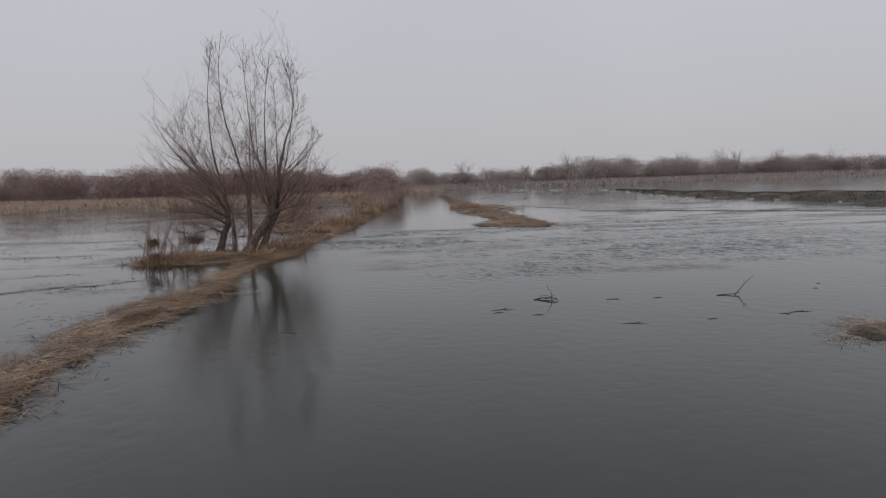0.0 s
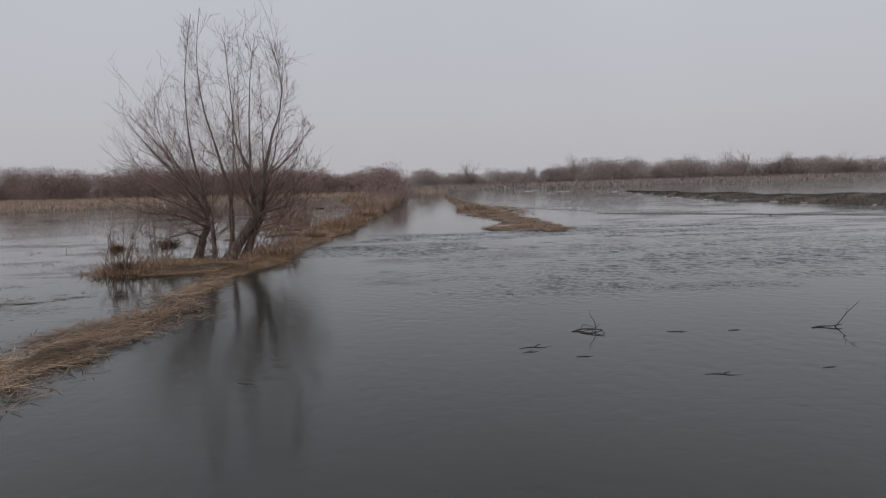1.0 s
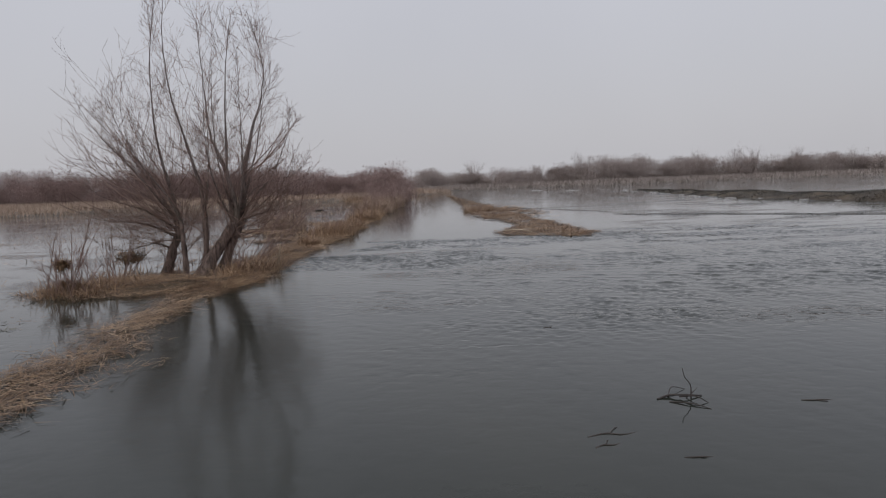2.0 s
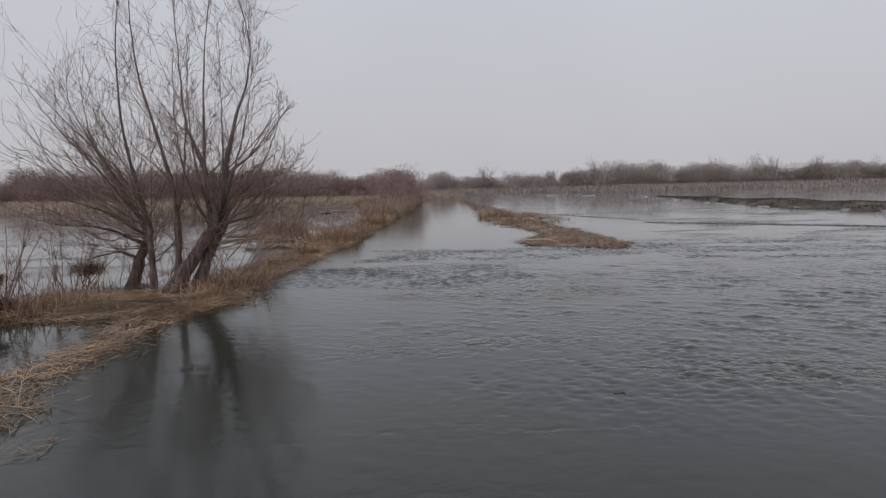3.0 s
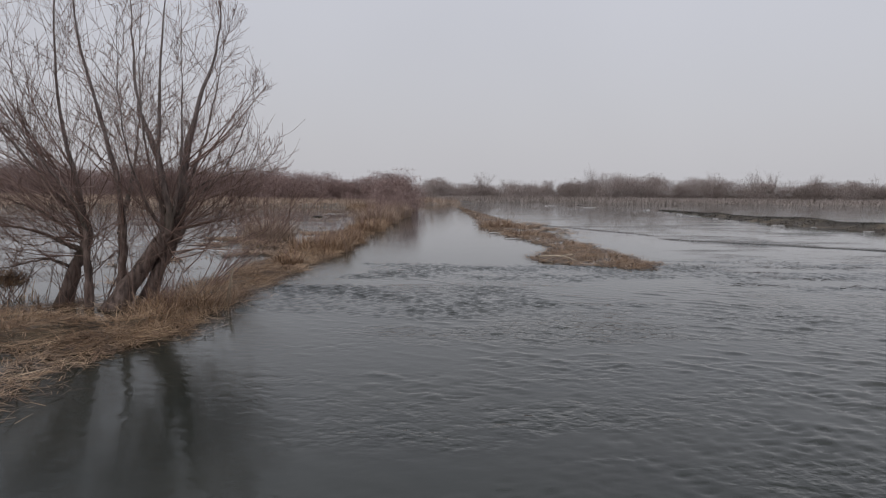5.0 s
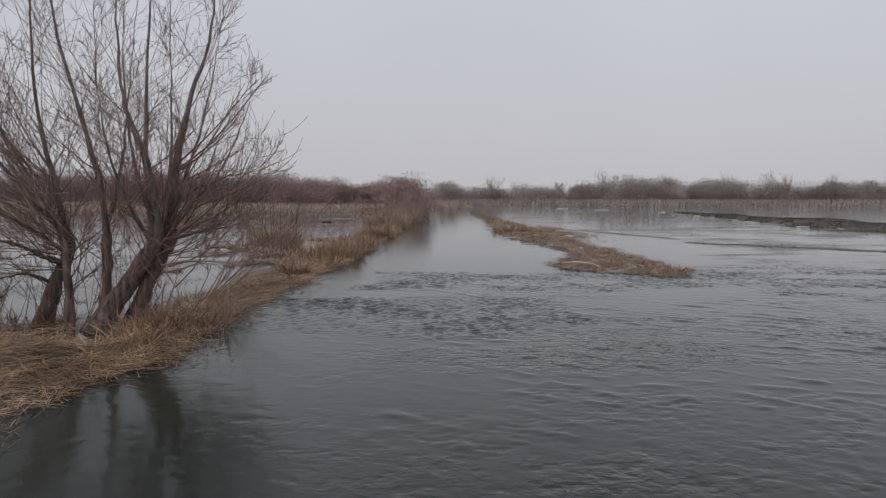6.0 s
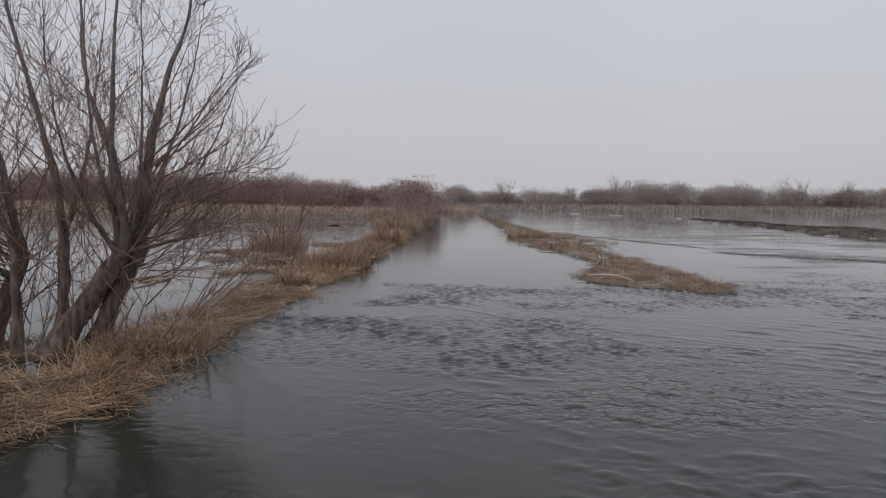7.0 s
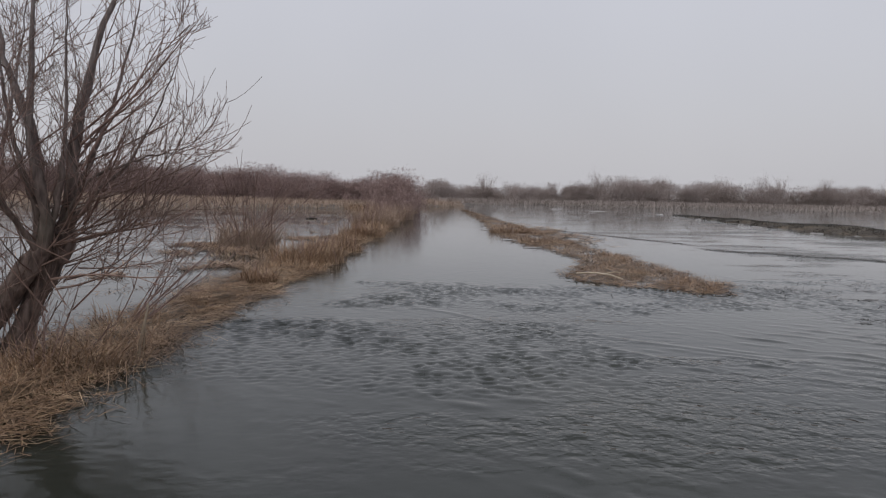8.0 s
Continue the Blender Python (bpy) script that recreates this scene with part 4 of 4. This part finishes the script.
build_shrub("shrub", "rounded tuft of dead grass and stems on the islet", (3.1, 27.4, 0.0), 0.3, 0.5, 8, 40, (0, 0), 0.005, 500, CANE, ISLE, 0.22, 0.28)
build_shrub("shrub", "bushy tuft of dead stems and long grass on the bank", (-2.1, 21.2, 0.03), 0.9, 0.5, 20, 26, (0.1, 0), 0.006, 1000, None, HAY, 0.3, 0.55)
build_shrub("shrub", "bushy tuft of dead stems and long grass on the bank", (-2.0, 23.6, 0.03), 0.65, 0.5, 14, 36, (0.1, 0), 0.006, 800, None, HAY, 0.3, 0.45)
build_shrub("shrub", "small bush of dead stems and grass on the bank", (-2.3, 18.4, 0.04), 0.35, 0.4, 10, 27, (0, 0), 0.004, 900, None, HAY, None, 0.3)
build_shrub("shrub", "clump of dry reeds and canes on the bank", (-1.75, 28.2, 0.03), 0.8, 0.5, 20, 28, (0, 0), 0.008, 900, None, HAY, 0.3, 0.6)
build_shrub("shrub", "clump of dry reeds and canes on the bank", (-1.7, 33.5, 0.05), 1.2, 0.5, 30, 29, (0, 0), 0.010, 1500, None, REED, 0.4, 0.95)
build_shrub("shrub", "tall clump of canes and reeds by the track", (-1.35, 40.5, 0.05), 1.4, 0.6, 40, 30, (0, 0), 0.013, 1700, BRUSH, REED, 0.45, 1.1)


def build_reed_stem():
    ob = thing("reed_stem", "broken pale reed stem standing at the bank's edge", "reed", (-2.17, 14.32, 0))
    v, f = tube([(-0.04, 0, -0.1), (-0.02, 0, 0.12), (0.02, 0.01, 0.3), (0.045, 0.0, 0.42)], [0.013, 0.012, 0.010, 0.006], 6)
    part("stem", mesh_from("stem", v, f, BLEACHED, True), ob)
    v, f = tube([(0.02, 0.01, 0.28), (0.0, 0.02, 0.1), (-0.02, 0.02, -0.05)], [0.007, 0.006, 0.003], 5)
    part("snapped_leaf", mesh_from("snapped_leaf", v, f, BLEACHED, True), ob)


build_reed_stem()


def build_drift_clump(at, size, seed):
    """A ball of flood wrack hung up in the twigs."""
    rng = np.random.default_rng(seed)
    n = 1100
    d = rng.normal(0, 1, (n, 3))
    d /= np.linalg.norm(d, axis=1)[:, None]
    base = d * (rng.uniform(0, 1, n) ** 0.5)[:, None] * np.array([1.7, 1.1, 0.6]) * size
    v, f = blades(rng, base, rng.uniform(0, 6.28, n), rng.uniform(0.7, 2.7, n), rng.uniform(0.05, 0.15, n), rng.uniform(0.004, 0.009, n), rng.uniform(-0.6, 0.9, n))
    ob = new("flood_wrack", mesh_from("flood_wrack", v, f, LITTER))
    ob.matrix_basis = pose(*at)
    tagged(ob, "clump of brown flood debris caught in low branches", "plant litter", "flood wrack")


for at, size, seed in (((-4.42, 14.05, 0.33), 0.15, 41), ((-4.72, 12.72, 0.1), 0.09, 43), ((-4.72, 12.6, 0.4), 0.06, 44)):
    build_drift_clump(at, size, seed)


# ---- far brushwood ----
def build_brush(name, line, heights, depth, count, seed, mat, label, width=0.05):
    """A belt of leafless bushes along a line of (x, y): fans of rods with a ragged top."""
    rng = np.random.default_rng(seed)
    line = np.array(line, float)
    run = np.concatenate([[0], np.cumsum(np.linalg.norm(np.diff(line, axis=0), axis=1))])
    u = np.interp(rng.uniform(0, run[-1] * 0.9999, count), run, np.arange(len(line)))
    i = u.astype(int)
    c = line[i] + (line[i + 1] - line[i]) * (u - i)[:, None]
    hh = np.interp(u, np.arange(len(line)), heights) * rng.uniform(0.7, 1.06, count)
    hh = hh * (0.93 + 0.09 * np.sin(c[:, 0] * 0.31 + 1.0) + 0.08 * np.sin(c[:, 0] * 0.83 + c[:, 1] * 0.2))
    c = c + rng.normal(0, 1, (count, 2)) * np.array([0.6, depth])
    out = []
    rods, sprays, lobes = 8, 1050, 8
    for k in range(count):
        h = hh[k]
        z = max(0.0, float(land(c[k, 0:1], c[k, 1:2])[0])) - 0.1
        a = rng.uniform(0, 2 * np.pi, rods)
        r = rng.uniform(0, 0.12, rods) * h
        base = np.stack([c[k, 0] + r * np.cos(a), c[k, 1] + r * np.sin(a), np.full(rods, z)], 1)
        out.append(blades(rng, base, a + rng.normal(0, 0.4, rods), rng.uniform(0.02, 0.6, rods), h * rng.uniform(0.35, 0.8, rods), rng.uniform(0.6, 1.3, rods) * width, rng.uniform(-0.3, 0.3, rods)))
        # clouds of twigs round the limb ends, thick at the heart and thin at the rim
        a, up = rng.uniform(0, 2 * np.pi, lobes), rng.uniform(0.08, 0.74, lobes)
        r = rng.uniform(0, 0.5, lobes) * np.sqrt(1.05 - up)
        heart = np.array([c[k, 0], c[k, 1], z]) + np.stack([r * np.cos(a), r * np.sin(a), up], 1) * h
        size = rng.uniform(0.10, 0.16, lobes) * h
        pick = rng.integers(0, lobes, sprays)
        base = heart[pick] + np.clip(rng.normal(0, 1, (sprays, 3)), -1.3, 1.3) * size[pick][:, None] * np.array([1.15, 1.0, 0.85])
        base[:, 2] = np.maximum(base[:, 2], z)
        out.append(needles(rng, base, rng.uniform(0.05, 0.14, sprays) * h, rng.uniform(0.4, 0.9, sprays) * width))
    v, f = join(out)
    tagged(new(name, mesh_from(name, v, f, mat)), label, "brushwood", kind="stuff")


build_brush("near_brushwood", [(-0.7, 50), (-1.6, 54), (-2.6, 58)], [2.7, 3.3, 3.3], 0.9, 26, 61, BRUSH, "leafless reddish-brown bushes at the end of the bank", 0.03)
build_brush("meadow_brushwood", [(-2.5, 80), (-7, 81), (-10, 82), (-14, 83), (-18, 84), (-23, 86), (-29, 90)], [3.9, 3.9, 3.7, 4.6, 4.3, 4.7, 4.6], 2.0, 200, 66, BRUSH, "leafless reddish-brown bushes behind the reed meadow", 0.035)
build_brush("left_brushwood", [(-20, 84), (-40, 98), (-60, 108), (-90, 112), (-130, 100)], [4.8, 5.6, 6.1, 6.2, 6.2], 2.6, 370, 62, BRUSH, "belt of leafless reddish-brown brushwood across the meadow", 0.045)
# the farther belts carry the haze in their twig colour
build_brush("distant_trees", [(-91, 172), (-86, 170), (-80, 170), (-74, 172)], [7.0, 8.2, 8.4, 7.0], 2.0, 26, 65, BRUSH_HAZED, "cluster of taller bare trees on the skyline, greyed for haze", 0.06)
build_brush("middle_brushwood", [(0.5, 118), (10, 124), (22, 130)], [4.0, 4.0, 3.6], 2.5, 110, 63, BRUSH_HAZED, "low brown bushes at the end of the flooded track, haze-greyed", 0.045)
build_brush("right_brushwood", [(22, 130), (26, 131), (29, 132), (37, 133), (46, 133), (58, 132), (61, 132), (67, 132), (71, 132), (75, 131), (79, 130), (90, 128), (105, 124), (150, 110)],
            [3.6, 2.8, 4.8, 6.1, 5.6, 5.9, 4.6, 5.2, 4.2, 5.2, 4.8, 4.7, 4.8, 5.0], 2.2, 560, 64, BRUSH_HAZED, "long far-shore belt of brown leafless brushwood, greyed for haze", 0.05)


def build_far_tree(at, height, seed):
    """A small bare tree on the far shore: a short bole, limbs fanning up and a haze of twigs."""
    rng = np.random.default_rng(seed)
    ob = thing("far_tree", "small bare tree rising out of far brushwood, greyed for haze", "tree", (at[0], at[1], 0.05), "bare trees on the far shore")
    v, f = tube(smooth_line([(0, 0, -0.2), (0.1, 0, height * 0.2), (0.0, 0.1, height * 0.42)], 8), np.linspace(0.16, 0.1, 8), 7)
    part("trunk", mesh_from("trunk", v, f, BRUSH_HAZED, True), ob)
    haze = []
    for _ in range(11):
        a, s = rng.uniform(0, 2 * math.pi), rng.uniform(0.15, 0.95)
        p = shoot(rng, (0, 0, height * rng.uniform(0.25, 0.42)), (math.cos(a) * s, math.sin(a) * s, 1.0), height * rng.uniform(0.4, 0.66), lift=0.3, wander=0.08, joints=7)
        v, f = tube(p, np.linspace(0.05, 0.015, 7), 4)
        part("limb", mesh_from("limb", v, f, BRUSH_HAZED), ob)
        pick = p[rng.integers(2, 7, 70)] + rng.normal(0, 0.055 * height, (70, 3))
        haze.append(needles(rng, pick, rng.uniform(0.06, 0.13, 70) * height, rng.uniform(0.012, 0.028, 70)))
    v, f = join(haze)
    part("crown", mesh_from("crown", v, f, BRUSH_HAZED), ob)


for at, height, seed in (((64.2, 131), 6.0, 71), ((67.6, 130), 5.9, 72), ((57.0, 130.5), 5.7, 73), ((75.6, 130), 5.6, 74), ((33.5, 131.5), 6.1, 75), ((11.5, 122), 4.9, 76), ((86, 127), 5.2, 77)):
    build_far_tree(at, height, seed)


# ---- drowned sticks in the shallows ----
def build_stick(label, at, rods, turn=0.0, group="sticks in the flood"):
    """A piece of driftwood from bent rods: (points, radius)."""
    ob = thing("driftwood_stick", label, "driftwood", at, group, turn)
    for k, (pts, r) in enumerate(rods):
        line = smooth_line(pts, 9)
        v, f = tube(line, np.linspace(r, r * 0.45, 9), 6)
        part("branch" if k == 0 else "side_twig", mesh_from("stick", v, f, DRIFT, True), ob)


build_stick("dark tangle of drowned twigs with one upright shoot", (1.59, 7.21, 0), [
    ([(-0.17, 0, 0.0), (-0.09, 0.03, 0.012), (-0.02, 0.0, 0.02), (0.1, 0.02, 0.004)], 0.008),
    ([(0.03, 0, 0.0), (0.035, 0.02, 0.07), (0.0, 0.02, 0.12), (-0.01, 0.03, 0.17)], 0.004),
    ([(-0.04, 0, 0.01), (0.03, -0.06, 0.03), (0.09, -0.1, 0.0)], 0.005),
    ([(-0.1, 0.02, 0.0), (-0.04, 0.12, 0.03), (0.06, 0.16, 0.0)], 0.004),
    ([(0.0, 0, 0.0), (0.05, 0.01, 0.035), (0.08, 0.03, 0.05)], 0.003),
    ([(-0.12, -0.05, 0.0), (-0.02, -0.12, 0.01), (0.06, -0.2, 0.0)], 0.005)])
build_stick("dark stick jutting slantwise out of the water", (3.63, 6.99, 0), [
    ([(-0.2, 0, 0.0), (-0.12, 0.02, 0.006), (-0.03, -0.01, 0.012), (0.06, 0.0, 0.02)], 0.007),
    ([(0.0, 0, 0.0), (0.08, 0.03, 0.06), (0.13, 0.03, 0.12), (0.24, 0.05, 0.2)], 0.005),
    ([(0.12, 0.03, 0.11), (0.12, 0.03, 0.17)], 0.002)])
for x, y, ln, turn in ((1.02, 6.73, 0.3, 6), (0.95, 6.6, 0.16, 16), (1.32, 6.41, 0.15, -4), (2.1, 5.82, 0.27, -10), (2.86, 5.88, 0.14, 8), (2.78, 7.02, 0.13, 0),
                       (3.8, 6.0, 0.3, 4), (2.3, 7.06, 0.2, -8), (4.9, 7.45, 0.08, 20), (4.68, 7.17, 0.07, -15), (-1.1, 6.1, 0.2, -30), (1.2, 9.2, 0.1, 5), (3.6, 5.95, 0.12, -20)):
    bend = math.sin(x * 7.0 + y * 3.0)
    build_stick("thin dark stick lying in the shallow water", (x, y, 0.0), [
        ([(-ln / 2, 0, -0.002), (-ln * 0.15, ln * 0.09 * bend, 0.002), (ln * 0.12, -ln * 0.05 * bend, 0.001), (ln / 2, ln * 0.08 * bend, -0.003)], 0.005),
        ([(-ln * 0.1, ln * 0.06 * bend, 0.0), (ln * 0.08, ln * 0.3 * bend, 0.004), (ln * 0.2, ln * 0.4 * bend, -0.002)], 0.003)], turn)


def build_bleached_branch():
    ob = thing("bleached_branch", "pale bleached branch lying along the islet's edge", "driftwood", (2.62, 19.45, 0.03), turn=-32)
    for k, (pts, r) in enumerate((([(-0.4, 0.05, 0.02), (-0.15, 0.07, 0.05), (0.15, 0.0, 0.05), (0.4, -0.12, 0.01)], 0.018), ([(0.05, 0.0, 0.05), (0.2, 0.08, 0.09), (0.3, 0.1, 0.08)], 0.009))):
        v, f = tube(smooth_line(pts, 10), np.linspace(r, r * 0.5, 10), 7)
        part("branch" if k == 0 else "side_twig", mesh_from("branch", v, f, BLEACHED, True), ob)


def build_drowned_log():
    ob = thing("drowned_log", "dark waterlogged log stuck in the flooded meadow", "driftwood", (-5.0, 39.7, 0), turn=4)
    v, f = tube(smooth_line([(-0.24, 0, 0.0), (-0.05, 0.03, 0.03), (0.15, 0, 0.02), (0.27, 0, 0.0)], 10), np.linspace(0.05, 0.03, 10), 8)
    part("trunk", mesh_from("trunk", v, f, DRIFT, True), ob)
    v, f = tube(smooth_line([(0.08, 0, 0.02), (0.13, 0.03, 0.09), (0.15, 0.03, 0.15)], 6), np.linspace(0.016, 0.008, 6), 6)
    part("branch", mesh_from("branch", v, f, DRIFT, True), ob)


build_bleached_branch()
build_drowned_log()


def build_stalks_and_dark_crests():
    """Stalks of last year's weeds that just break the surface off the islet's tip, and dark blades that paint wave
    crests.
    """
    rng = np.random.default_rng(91)
    beds = []
    for cx, cy, rx, ry, n in ((4.9, 18.5, 0.8, 0.5, 260), (6.6, 19.3, 0.9, 0.4, 220), (3.2, 17.9, 1.4, 0.35, 160)):
        x, y = cx + rng.normal(0, rx * 0.5, n), cy + rng.normal(0, ry * 0.5, n)
        base = np.stack([x, y, np.full(n, -0.006)], 1)
        beds.append(blades(rng, base, rng.uniform(0, 6.28, n), rng.uniform(1.2, 1.56, n), rng.uniform(0.05, 0.18, n), rng.uniform(0.005, 0.010, n), rng.uniform(-0.1, 0.3, n)))
    # wrack along the rips over the drowned bars, its dark blades painting shaded crests
    for x0, y0, x1, y1, n in ((7.1, 25.7, 12.5, 21.2, 420), (4.6, 34.6, 7.4, 27.2, 240), (5.9, 18.7, 8.8, 18.2, 160), (5.3, 17.2, 6.6, 16.6, 90), (4.4, 16.2, 8.5, 15.6, 150), (4.8, 18.0, 6.0, 17.6, 70)):
        u = rng.uniform(0, 1, n) ** 1.2
        x = x0 + (x1 - x0) * u + rng.normal(0, 0.12, n)
        y = y0 + (y1 - y0) * u + rng.normal(0, 0.10, n) + 0.35 * wobble(x, y0 + (y1 - y0) * u, 2.0, 3.0)
        head = math.atan2(y1 - y0, x1 - x0) + rng.normal(0, 0.5, n)
        beds.append(blades(rng, np.stack([x, y, np.full(n, 0.002)], 1), head, rng.uniform(1.4, 1.58, n), rng.uniform(0.05, 0.24, n), rng.uniform(0.006, 0.016, n), rng.uniform(-0.06, 0.1, n)))
    stuff("stalks_and_dark_crests", beds, DRIFT, "dark dead weed stalks breaking the surface, with blades painting dark crests", "weeds")


build_stalks_and_dark_crests()


# ---- ice left along the dike ----
def build_ice():
    rng = np.random.default_rng(77)
    shapes = []
    for s in range(4):
        bm = bmesh.new()
        n = 7
        top = [bm.verts.new((math.cos(k * 6.283 / n) * rng.uniform(0.7, 1.1), math.sin(k * 6.283 / n) * rng.uniform(0.5, 0.8), rng.uniform(0.16, 0.26))) for k in range(n)]
        low = [bm.verts.new((v.co.x * 1.08, v.co.y * 1.08, -0.1)) for v in top]
        bm.faces.new(top)
        for k in range(n):
            bm.faces.new((low[k], low[(k + 1) % n], top[(k + 1) % n], top[k]))
        me = bpy.data.meshes.new("ice_slab")
        bm.normal_update()
        bm.to_mesh(me)
        bm.free()
        me.materials.append(ICE)
        shapes.append(me)
    for k in range(16):
        y = rng.uniform(23, 60)
        x = np.interp(y, DIKE_Y, DIKE_X) - np.interp(y, DIKE_Y, DIKE_W) - 0.1 + rng.normal(0, 0.35)
        ob = new("ice_slab", shapes[k % 4])
        s = rng.uniform(0.1, 0.38)
        ob.matrix_basis = pose(x, y, 0.0, 0, 0, rng.uniform(0, 360)) @ Matrix.Diagonal((s, s * 0.7, s * 0.5, 1))
        tagged(ob, "grey-white slab of old ice at the dike's foot", "ice", "ice slabs along the dike")
    for k, (x, y) in enumerate(((2.62, 25.3), (2.95, 24.4), (2.25, 33.0), (2.75, 36.4), (3.2, 30.3), (4.4, 40.8), (2.45, 27.8), (13.8, 74.5), (16.0, 68.0))):
        ob = new("ice_slab", shapes[k % 4])
        s = rng.uniform(0.08, 0.17) * (1.0 if y < 50 else 3.0)
        ob.matrix_basis = pose(x, y, 0.01, 0, 0, rng.uniform(-25, 25)) @ Matrix.Diagonal((s * 1.6, s * 0.8, s * 0.3, 1))
        tagged(ob, "thin grey-white slab of ice stranded at the islet's edge" if y < 50 else "thin grey-white slab of ice adrift on the far flood", "ice", "ice slabs in the flood")


build_ice()
